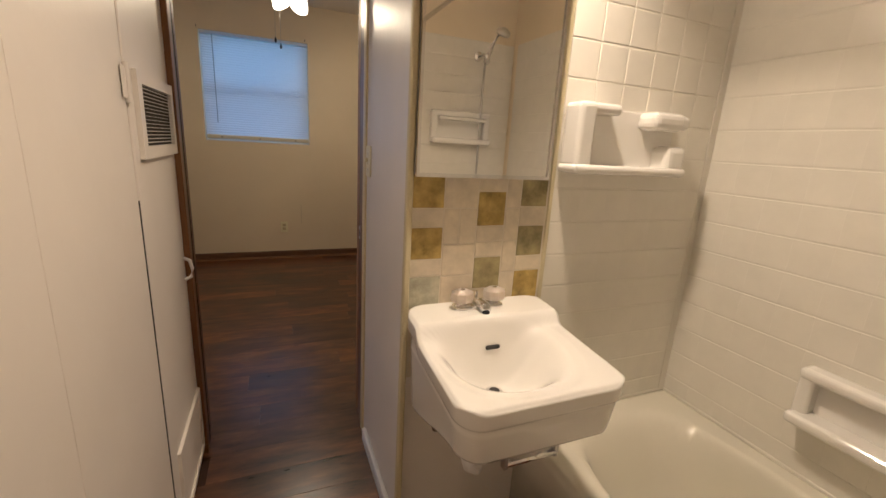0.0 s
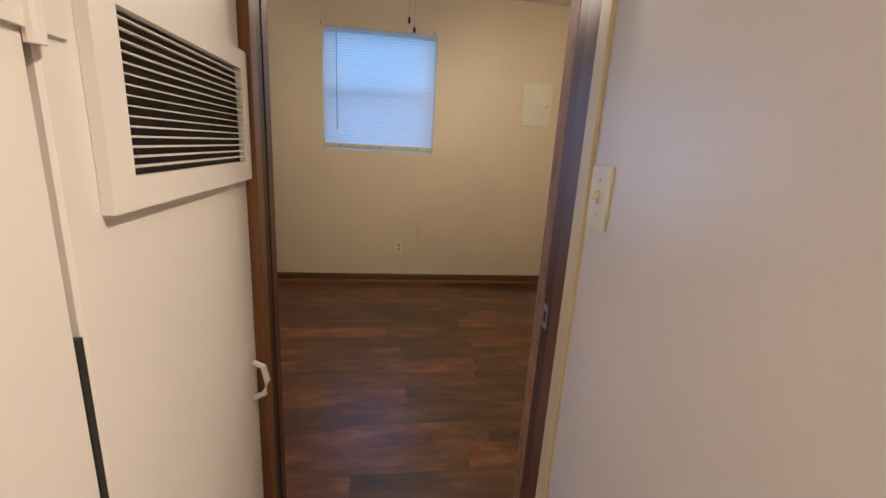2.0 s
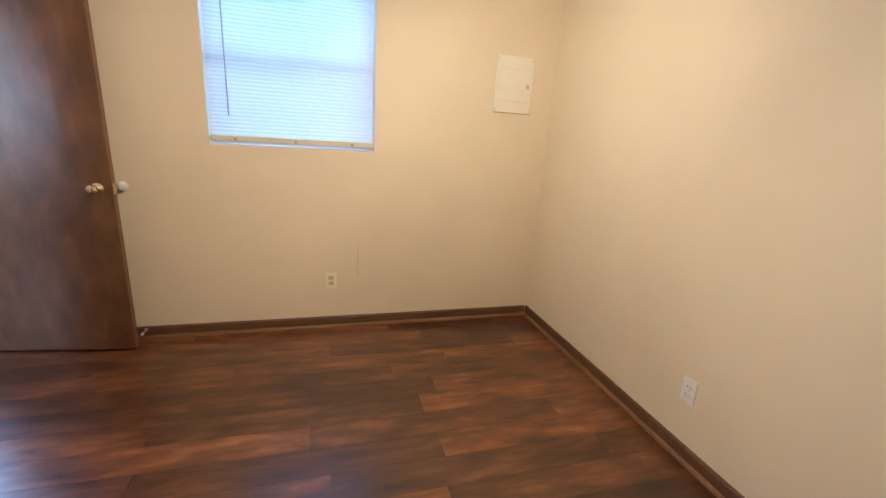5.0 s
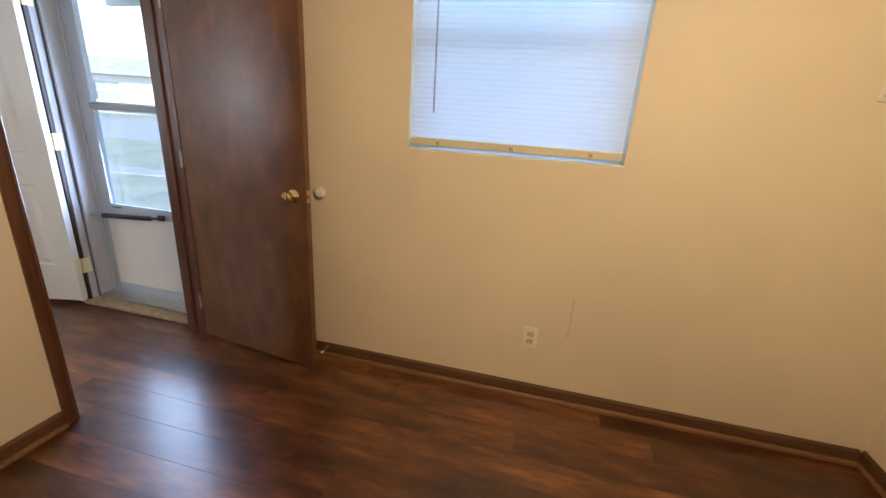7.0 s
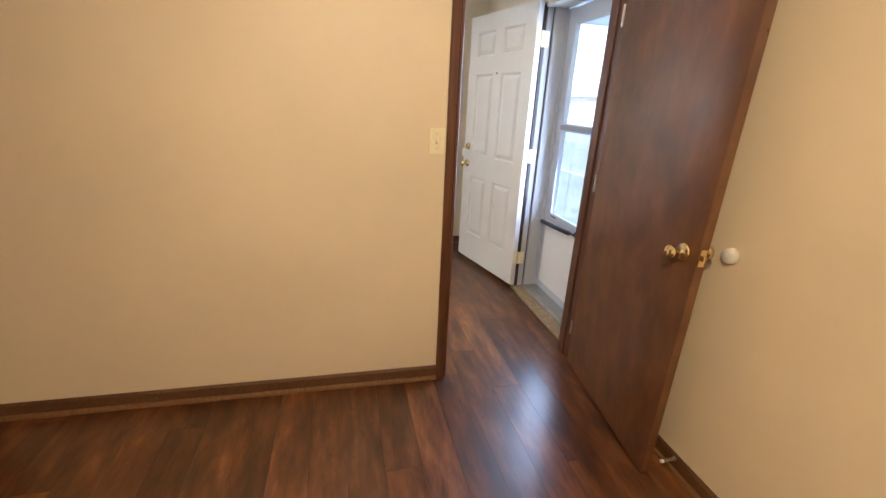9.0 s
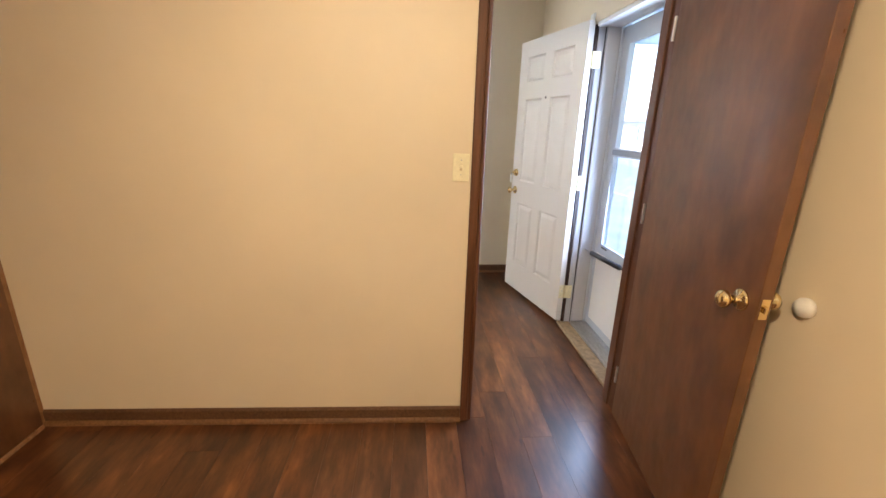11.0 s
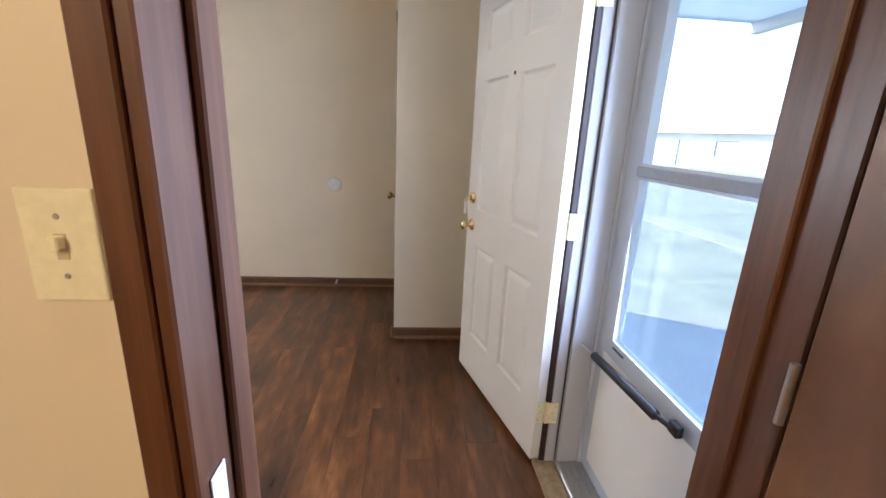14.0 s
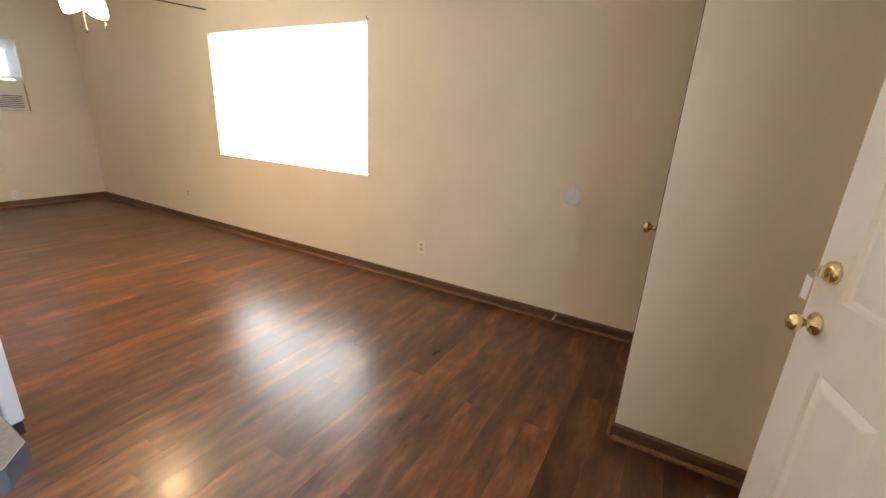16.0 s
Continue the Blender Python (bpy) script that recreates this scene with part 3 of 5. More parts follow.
# entrance door: six raised panels, swung far open
hx, hy = -2.690, 3.782
dang = math.degrees(math.atan2(3.587 - hy, -3.440 - hx))
entry = thing("door_2", pose(hx, hy, 0.035, 0, 0, dang), "open white six-panel entrance door with brass locks", "door", "", "structure")
DW, DT, DH = 0.845, 0.044, 2.035
cols = [(0.125, 0.368), (0.480, 0.723)]
rows = [(0.245, 0.770), (0.960, 1.605), (1.735, 1.915)]
holes = [(a, b, c, d) for a, b in cols for c, d in rows]
part("slab", wall_mesh("y", 0.0, DT, 0.0, DW, 0.0, DH, holes), DOORWHITE, entry)
for a, b, c, d in holes:
    bm = bmesh.new()
    steps = [(0.0, 0.0), (0.008, 0.010), (0.016, 0.012), (0.040, 0.004), (0.048, 0.003)]
    for y0, sgn in ((0.0, 1), (DT, -1)):
        rings = [[bm.verts.new(v) for v in ((a + o, y0 + sgn * h, c + o), (b - o, y0 + sgn * h, c + o), (b - o, y0 + sgn * h, d - o), (a + o, y0 + sgn * h, d - o))] for o, h in steps]
        for p, q in zip(rings, rings[1:]):
            for k in range(4):
                bm.faces.new((p[k], p[(k + 1) % 4], q[(k + 1) % 4], q[k]))
        bm.faces.new(rings[-1])
    part("panel", bm, DOORWHITE, entry)
knob_set(entry, 0.778, 0.872, 0.0, DT)
for y, d in ((0.0, -1), (DT, 1)):
    bm = lathe([(0.0005, 0), (0.031, 0), (0.031, 0.006 * d), (0.026, 0.014 * d), (0.024, 0.016 * d), (0.0005, 0.017 * d)], 24, "Y")
    db = part("deadbolt", shift(bm, Matrix.Translation((0.778, y, 1.020))), BRASS, entry, "round brass deadbolt", True)
    part("thumb_turn", shift(boxes((-0.006, 0.006, min(0.016 * d, 0.034 * d), max(0.016 * d, 0.034 * d), -0.016, 0.016), bev=0.003), Matrix.Translation((0.778, y, 1.020))), BRASS, db)
for y, d in ((0.0, -1), (DT, 1)):
    part("peephole", shift(lathe([(0.0005, 0), (0.008, 0), (0.007, 0.004 * d), (0.0005, 0.004 * d)], 16, "Y"), Matrix.Translation((0.424, y, 1.607))), BLACK, entry, "small dark peephole")
for z in (0.23, 1.03, 1.81):
    bm = shift(lathe([(0.0075, -0.05), (0.0075, 0.05)], 14), Matrix.Translation((-0.007, -0.004, z)))
    box(bm, -0.0030, -0.0003, 0.001, DT - 0.003, z - 0.05, z + 0.05)
    hg = part("hinge", bm, HINGE, entry, "brass butt hinge")
    for k in (-0.033, 0.004, 0.034):
        part("screw", shift(lathe([(0.0003, 0), (0.0042, 0), (0.003, -0.001), (0.0003, -0.001)], 10, "X"), Matrix.Translation((-0.0031, 0.022 + 0.008 * (abs(k) > 0.01), z + k))), STEEL, hg)
key = thing("key_tag", entry.matrix_world @ pose(0.778, 0, 1.020), "white paper tag hanging from the entrance door lock", "tag")
tagside = DT + 0.040
part("key", boxes((-0.002, 0.012, DT + 0.0175, tagside + 0.004, -0.0015, 0.0015)), BRASS, key)
part("tag", boxes((0.000, 0.030, tagside, tagside + 0.002, -0.085, -0.020), bev=0.0006), WHITEPLASTIC, key)
part("ring", shift(lathe([(0.010, -0.001), (0.012, -0.001), (0.012, 0.001), (0.010, 0.001)], 16, "Y"), Matrix.Translation((0.012, tagside + 0.001, -0.012))), STEEL, key)

ef = door_frame("door_frame_3", [
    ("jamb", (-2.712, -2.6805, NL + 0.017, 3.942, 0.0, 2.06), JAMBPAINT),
    # dark strip stands in for the shade in the open gap at the hinges
    ("gap_seal", (-2.712, -2.6825, NL - 0.0055, NL + 0.0165, 0.02, 2.05), SLOTBROWN),
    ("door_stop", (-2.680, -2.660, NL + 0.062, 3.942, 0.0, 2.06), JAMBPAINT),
    ("weatherstrip", (-2.680, -2.672, NL + 0.0555, NL + 0.0615, 0.02, 2.05), DARKGREY),
    ("casing", (-2.770, -2.7125, NL - 0.014, NL - 0.0005, 0.0, 2.12), WHITEPAINT),
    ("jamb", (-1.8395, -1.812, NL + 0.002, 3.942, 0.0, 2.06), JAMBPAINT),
    ("head", (-2.6795, -1.84, NL + 0.002, 3.945, 2.035, 2.06), WHITEPAINT),
], "white painted entrance door frame with dark weatherstrip")
for z in (0.265, 1.065, 1.845):
    lf = part("hinge_leaf", boxes((-2.6803, -2.677, NL + 0.002, NL + 0.046, z - 0.05, z + 0.05), bev=0.001), HINGE, ef, "brass hinge leaf")
    for k in (-0.033, 0.004, 0.034):
        part("screw", shift(lathe([(0.0003, 0), (0.0042, 0), (0.003, 0.001), (0.0003, 0.001)], 10, "X"), Matrix.Translation((-2.6769, NL + 0.024 + 0.008 * (abs(k) > 0.01), z + k))), STEEL, lf)
th = thing("threshold", Matrix(), "worn metal and wood threshold under the entrance door", "threshold", "", "structure")
part("sill", boxes((-2.70, -1.83, NL - 0.035, NL + 0.055, 0.001, 0.022), bev=0.005, seg=2), plain("worn_oak_sill", (0.34, 0.25, 0.15), 0.5, 0, 0.3, 0.2, 30), th)
part("metal_strip", boxes((-2.68, -1.84, NL + 0.056, 3.975, 0.001, 0.035), bev=0.006), STEEL, th)
for k in range(3):
    part("rib", boxes((-2.68, -1.84, NL + 0.075 + 0.03 * k, NL + 0.083 + 0.03 * k, 0.0352, 0.039)), STEEL, th)

# storm door with two panes, screen behind the lower one
SY = 3.956
storm = thing("storm_door", Matrix(), "closed white metal storm door with two glass panes", "door", "", "structure")
sx0, sx1, gx0, gx1 = -2.655, -1.850, -2.555, -1.945
part("frame", wall_mesh("y", SY, SY + 0.032, sx0, sx1, 0.045, 2.03, [(gx0, gx1, 0.665, 1.265), (gx0, gx1, 1.305, 1.93)]), ALUSHADED, storm)
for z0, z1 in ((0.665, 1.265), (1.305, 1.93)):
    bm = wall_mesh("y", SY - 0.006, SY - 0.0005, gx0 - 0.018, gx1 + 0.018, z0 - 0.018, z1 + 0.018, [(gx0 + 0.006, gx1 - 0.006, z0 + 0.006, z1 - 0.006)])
    part("glazing_bead", bm, ALUSHADED, storm)
    g = part("pane", boxes((gx0 + 0.0005, gx1 - 0.0005, SY + 0.012, SY + 0.016, z0 + 0.0005, z1 - 0.0005)), PANE, storm)
    g.visible_shadow = False
sc = part("insect_screen", boxes((gx0 + 0.002, gx1 - 0.002, SY + 0.022, SY + 0.0225, 0.667, 1.263)), SCREEN, storm)
sc.visible_shadow = False
part("cross_bar", boxes((gx0 - 0.01, gx1 + 0.01, SY - 0.014, SY - 0.0065, 1.268, 1.302), bev=0.003), GREYBAR, storm)
part("kick_panel", boxes((sx0 + 0.05, sx1 - 0.05, SY - 0.003, SY - 0.0005, 0.10, 0.60), bev=0.001), WHITEPAINT, storm)
part("glass_clip", boxes((-2.535, -2.46, SY - 0.013, SY - 0.0065, 0.648, 0.655), bev=0.001), DARKGREY, storm)
part("frame_bar", boxes((-2.712, -2.657, 3.943, 4.0, 0.0, 2.06), bev=0.004), ALUSHADED, storm)
closer = thing("door_closer", Matrix(), "black tubular closer on the storm door", "door closer")
part("bracket", boxes((-2.700, -2.672, 3.868, 3.9065, 0.585, 0.612), bev=0.003), BLACK, closer)
part("rod", tube([(-2.685, 3.888, 0.598), (-2.56, 3.898, 0.600)], 0.005), STEEL, closer)
part("cylinder", tube([(-2.565, 3.898, 0.600), (-2.20, 3.914, 0.618)], 0.016, 16), BLACK, closer, "", True)
part("end_bracket", tube([(-2.20, 3.914, 0.618), (-2.135, 3.927, 0.622)], 0.008, 10), BLACK, closer)
part("mount", boxes((-2.155, -2.115, 3.922, 3.944, 0.605, 0.640), bev=0.003), BLACK, closer)

# closet door in the living room corner, seen along its face
cd = thing("door_3", Matrix(), "closed brown closet door with a brass knob", "door", "", "structure")
part("slab", boxes((-4.805, -4.055, CY + 0.004, CY + 0.039, 0.012, 2.03), bev=0.002), WOOD, cd)
knob_set(cd, -4.125, 0.955, CY + 0.004, CY + 0.039)
door_frame("door_frame_4", [
    ("casing", (-4.0525, -4.000, CY - 0.006, CY - 0.0005, 0, 2.09), TRIM),
    ("casing", (-4.865, -4.8075, CY - 0.006, CY - 0.0005, 0, 2.09), TRIM),
    ("head", (-4.807, -4.053, CY - 0.012, CY - 0.0005, 2.035, 2.09), TRIM),
], "brown stained closet door frame")

# wooden closet front on the south side of the bedroom
cl = thing("closet_front", Matrix(), "brown stained flush sliding closet doors along the bedroom wall", "closet door", "", "structure")
for k, (a, b) in enumerate(((-1.655, -1.0), (-0.998, -0.33))):
    part("door", boxes((a, b, S + 0.001, S + 0.032, 0.02, 2.03), bev=0.003), WOOD, cl)
part("casing", boxes((W + 0.001, -1.6555, S + 0.0005, S + 0.020, 0.0, 2.08), bev=0.003), RAWWOOD, cl)
part("casing", boxes((-0.3295, -0.28, S + 0.0005, S + 0.020, 0.0, 2.08), bev=0.003), TRIM, cl)
part("track", boxes((-1.655, -0.33, S + 0.0005, S + 0.036, 0.0, 0.019), bev=0.002), RAWWOOD, cl)
part("head", boxes((-1.655, -0.33, S + 0.0005, S + 0.036, 2.031, 2.08), bev=0.003), TRIM, cl)


# ---------------------------------------------------------------- windows and blinds
def window(name, axis, face, out, a0, a1, z0, z1, label, mullions=1):
    """White vinyl double-hung window set in the wall; out: +1 or -1 towards outdoors."""
    ob = thing(name, Matrix(), label, "window", "", "structure")
    p = face + out * 0.105
    lo, hi = (p, p + out * 0.045) if out > 0 else (p + out * 0.045, p)
    step = (a1 - a0) / mullions
    zm = (z0 + z1) / 2
    holes = []
    for k in range(mullions):
        u, v = a0 + k * step, a0 + (k + 1) * step
        holes += [(u + 0.045, v - 0.045, z0 + 0.05, zm - 0.02), (u + 0.045, v - 0.045, zm + 0.02, z1 - 0.045)]
    part("frame", wall_mesh(axis, lo, hi, a0 + 0.0005, a1 - 0.0005, z0 + 0.0005, z1 - 0.0005, holes), WHITEPAINT, ob)
    for u, v, w, t in holes:
        mid = (lo + hi) / 2
        row = (mid, mid + 0.004, u, v, w, t) if axis == "x" else (u, v, mid, mid + 0.004, w, t)
        g = part("pane", boxes(row), PANE, ob)
        g.visible_shadow = False
    i0, i1 = (face + 0.004, p - 0.001) if out > 0 else (p + 0.001, face - 0.004)
    row = (i0, i1, a0 + 0.002, a1 - 0.002, z0 + 0.0005, z0 + 0.010) if axis == "x" else (a0 + 0.002, a1 - 0.002, i0, i1, z0 + 0.0005, z0 + 0.010)
    part("sill", boxes(row, bev=0.002), WHITEPAINT, ob)
    return ob


def blind(axis, p, out, a0, a1, z0, z1, mat, railmat, tilt, label, pitch=0.0215, wand=True):
    """Closed horizontal slat blind hanging in the plane p."""
    length = a1 - a0
    m = pose((a0 + a1) / 2, p, 0) if axis == "y" else pose(p, (a0 + a1) / 2, 0, 0, 0, 90)
    ob = thing("window_blind", m, label, "blind", "window blinds")
    part("headrail", boxes((-length / 2, length / 2, -0.018, 0.018, z1 - 0.030, z1 - 0.001), bev=0.003), mat, ob)
    bm = bmesh.new()
    w, n = 0.0290, 4
    tr = radians(tilt)
    prev = None
    for k in range(n + 1):
        s = -w / 2 + w * k / n
        c = 0.0048 * (1 - (2 * k / n - 1) ** 2)
        y, z = s * math.cos(tr) - c * math.sin(tr), s * math.sin(tr) + c * math.cos(tr)
        cur = [bm.verts.new((x, y, z)) for x in (-length / 2 + 0.004, length / 2 - 0.004)]
        if prev:
            bm.faces.new((prev[0], prev[1], cur[1], cur[0]))
        prev = cur
    me = finish("slat", bm, mat, True)
    z = z0 + 0.058
    while z < z1 - 0.040:
        sl = new("slat", me)
        sl.parent = ob
        sl.location = (0, 0, z)
        sl.rotation_euler = (radians(rng.uniform(-2.0, 2.0)), radians(rng.uniform(-0.06, 0.06)), 0)
        z += pitch
    part("bottom_rail", boxes((-length / 2, length / 2, -0.013, 0.013, z0 + 0.012, z0 + 0.048), bev=0.005, seg=2), railmat, ob)
    for x in (-0.36 * length, 0.0, 0.36 * length):
        part("ladder_cord", boxes((x - 0.0012, x + 0.0012, -0.0165, -0.0150, z0 + 0.03, z1 - 0.03)), mat, ob)
        part("cord_button", boxes((x - 0.008, x + 0.008, -0.0165, -0.0131, z0 + 0.020, z0 + 0.036), bev=0.001), plain("aged_cord_button", (0.42, 0.36, 0.24), 0.5), ob)
    if wand:
        part("tilt_wand", tube([(-0.39 * length, -0.026, z1 - 0.035), (-0.385 * length, -0.026, z0 + 0.16)], 0.004, 8), plain("clear_grey_wand", (0.45, 0.48, 0.52), 0.2), ob)
    return ob


window("window_1", "y", N, 1, *WIN1, "white framed bedroom window behind a closed blind")
blind("y", N + 0.028, 1, WIN1[0] + 0.006, WIN1[1] - 0.006, WIN1[2] + 0.010, WIN1[3], SLAT, RAIL, 64, "closed pale horizontal slat blind with a cream bottom rail")
window("window_2", "x", LW, -1, *WIN2, "wide white framed living room window behind blinds", 3)
w2 = (WIN2[1] - WIN2[0]) / 3
for k in range(3):
    blind("x", LW - 0.028, -1, WIN2[0] + k * w2 + 0.006, WIN2[0] + (k + 1) * w2 - 0.006, WIN2[2] + 0.010 + 0.012 * (k == 0), WIN2[3], SLATW, SLATW, -66, "closed white horizontal slat blind glowing with daylight", 0.0215, k == 2)
window("window_3", "y", LS, -1, *WIN3, "small white framed window holding an air conditioner")
blind("y", LS - 0.028, -1, WIN3[0] + 0.006, WIN3[1] - 0.006, 1.54, WIN3[3], SLAT, SLAT, -68, "half-raised pale slat blind above an air conditioner", 0.0215, False)
for x in (WIN1[0] - 0.01, WIN1[1] - 0.03):
    hk = thing("curtain_hook", Matrix(), "small dark curtain hook above the bedroom window", "hook", "curtain hooks")
    part("hook", tube([(x, N - 0.001, WIN1[3] + 0.012), (x, N - 0.018, WIN1[3] + 0.012), (x, N - 0.020, WIN1[3] + 0.028)], 0.003, 8), BLACK, hk)

hk = thing("curtain_hook", Matrix(), "small dark curtain hook beside the wide living room window", "hook", "curtain hooks")
part("hook", tube([(LW + 0.001, WIN2[1] + 0.01, WIN2[3] + 0.012), (LW + 0.018, WIN2[1] + 0.01, WIN2[3] + 0.012), (LW + 0.020, WIN2[1] + 0.01, WIN2[3] + 0.030)], 0.004, 8), BLACK, hk)

for z0, z1, watts, tint in ((WIN1[2], 1.72, 0.36, (0.10, 0.50, 1.0)), (1.72, WIN1[3], 0.52, (0.20, 0.62, 1.0))):
    window_light("bedroom_window_daylight", look(((WIN1[0] + WIN1[1]) / 2, N + 0.098, (z0 + z1) / 2), ((WIN1[0] + WIN1[1]) / 2, 0, (z0 + z1) / 2)), 0.85, z1 - z0 - 0.04, watts, tint)
window_light("living_window_daylight", look((LW - 0.098, (WIN2[0] + WIN2[1]) / 2, (WIN2[2] + WIN2[3]) / 2), (0, (WIN2[0] + WIN2[1]) / 2, (WIN2[2] + WIN2[3]) / 2)), 1.98, 1.12, 38, (0.88, 0.95, 1.0))

entrance = window_light("entrance_daylight", look((-2.25, SY - 0.012, 1.30), (-2.22, 2.0, 1.20)), 0.60, 1.24, 10.5, (0.56, 0.72, 1.0))
entrance.data.spread = radians(150)

# ---------------------------------------------------------------- wall plates and small fixtures
def plate(name, m, label, category, kind_of, mat=IVORY):
    """Wall plate; local x across, z up, y = 0 on the wall and -y into the room."""
    ob = thing(name, m, label, category, category + "s")
    part("cover", boxes((-0.035, 0.035, -0.006, 0.0, -0.057, 0.057), bev=0.0025, seg=2), mat, ob)
    if kind_of == "outlet":
        for z in (0.0195, -0.0195):
            r = part("receptacle", boxes((-0.017, 0.017, -0.0085, -0.006, z - 0.014, z + 0.014), bev=0.001), AGEDIVORY if mat is IVORY else mat, ob)
            for x in (-0.0065, 0.0065):
                part("slot", boxes((x - 0.0012, x + 0.0012, -0.0092, -0.0084, z - 0.003, z + 0.006)), SLOT, r)
        screws = (0.0,)
    else:
        part("toggle", boxes((-0.005, 0.005, -0.018, -0.0062, -0.002, 0.012), bev=0.0015), mat, ob)
        part("slot", boxes((-0.0055, 0.0055, -0.0066, -0.0058, -0.013, 0.013)), AGEDIVORY, ob)
        screws = (0.030, -0.030)
    for z in screws:
        part("screw", shift(lathe([(0.0003, 0), (0.003, 0), (0.0025, -0.0012), (0.0003, -0.0012)], 10, "Y"), Matrix.Translation((0, -0.006, z))), STEEL, ob)
    return ob


plate("wall_outlet", pose(0.243, N, 0.342), "ivory duplex outlet low on the window wall", "outlet", "outlet")
plate("wall_outlet", pose(E, 2.235, 0.325, 0, 0, -90), "white duplex outlet low on the plain bedroom wall", "outlet", "outlet", WHITEPLASTIC)
plate("wall_outlet", pose(LW, 1.381, 0.336, 0, 0, 90), "ivory duplex outlet low on the living room wall", "outlet", "outlet")
plate("wall_outlet", pose(LW, -1.99, 0.345, 0, 0, 90), "ivory duplex outlet below the wide window", "outlet", "outlet")
plate("light_switch", pose(W + SKEW * (2.855 - S), 2.855, 1.250, 0, 0, 90), "ivory toggle light switch beside the bedroom doorway", "light switch", "switch")
plate("light_switch", pose(0.484, 0.668, 1.212, 0, 0, -90), "ivory toggle switch plate on the bathroom wall return", "light switch", "switch")
plate("cable_jack", pose(-3.90, LS, 0.15, 0, 0, 180), "pale phone jack plate above the far baseboard", "jack plate", "switch", WHITEPLASTIC)

ep = thing("electrical_panel", Matrix(), "cream painted breaker panel cover on the window wall", "breaker panel")
part("cover", boxes((1.308, 1.582, N - 0.010, N - 0.0005, 1.510, 1.872), bev=0.003), paint("panel_cream", (0.84, 0.80, 0.68), 0.4), ep)
pd = part("door", boxes((1.332, 1.560, N - 0.015, N - 0.0105, 1.585, 1.790), bev=0.002), paint("panel_door_cream", (0.85, 0.81, 0.69), 0.4), ep)
part("latch", boxes((1.530, 1.548, N - 0.019, N - 0.0155, 1.670, 1.700), bev=0.001), STEEL, pd)
for x in (1.325, 1.567):
    for z in (1.53, 1.85):
        part("screw", shift(lathe([(0.0003, 0), (0.005, 0), (0.004, -0.002), (0.0003, -0.002)], 10, "Y"), Matrix.Translation((x, N - 0.010, z))), STEEL, ep)

sk = thing("wall_streak", Matrix(), "faint paint streak running down the window wall", "paint streak")
part("streak", boxes((0.4165, 0.4225, N - 0.0007, N - 0.0001, 0.40, 0.58), (0.412, 0.425, N - 0.0008, N - 0.0001, 0.375, 0.405)), paint("streak_paint", (0.73, 0.63, 0.46), 0.5, 0.3), sk)
bp = thing("door_bumper", pose(-0.893, N, 0.953), "round white wall bumper behind the door knob", "door bumper")
part("bumper", lathe([(0.0005, 0), (0.028, 0), (0.029, -0.012), (0.024, -0.024), (0.012, -0.030), (0.0005, -0.031)], 24, "Y"), WHITEPLASTIC, bp, "", True)
wd = thing("wall_disc", pose(LW, 2.559, 0.927), "round white wall protector plate on the cream wall", "wall plate")
part("disc", lathe([(0.0005, 0), (0.062, 0), (0.061, 0.004), (0.045, 0.006), (0.0005, 0.007)], 32, "X"), WHITEPLASTIC, wd, "", True)


def doorstop(m, label):
    ob = thing("door_stop", m, label, "door stop", "door stops")
    pts = []
    for k in range(60):
        a = k * 0.75
        pts.append((0.006 * math.cos(a), -0.004 - 0.055 * k / 59, 0.006 * math.sin(a)))
    part("spring", tube(pts, 0.0014, 6), STEEL, ob)
    part("base", lathe([(0.0005, 0), (0.010, 0), (0.009, -0.005), (0.0005, -0.005)], 14, "Y"), STEEL, ob)
    part("tip", shift(lathe([(0.0005, 0), (0.008, 0), (0.008, -0.010), (0.006, -0.013), (0.0005, -0.013)], 14, "Y"), Matrix.Translation((0, -0.058, 0))), WHITEPLASTIC, ob)


doorstop(pose(-0.872, N - 0.012, 0.060), "spring door stop with a white tip on the bedroom baseboard")
doorstop(pose(LW + 0.012, 2.563, 0.055, 0, 0, 90), "spring door stop with a white tip on the living room baseboard")


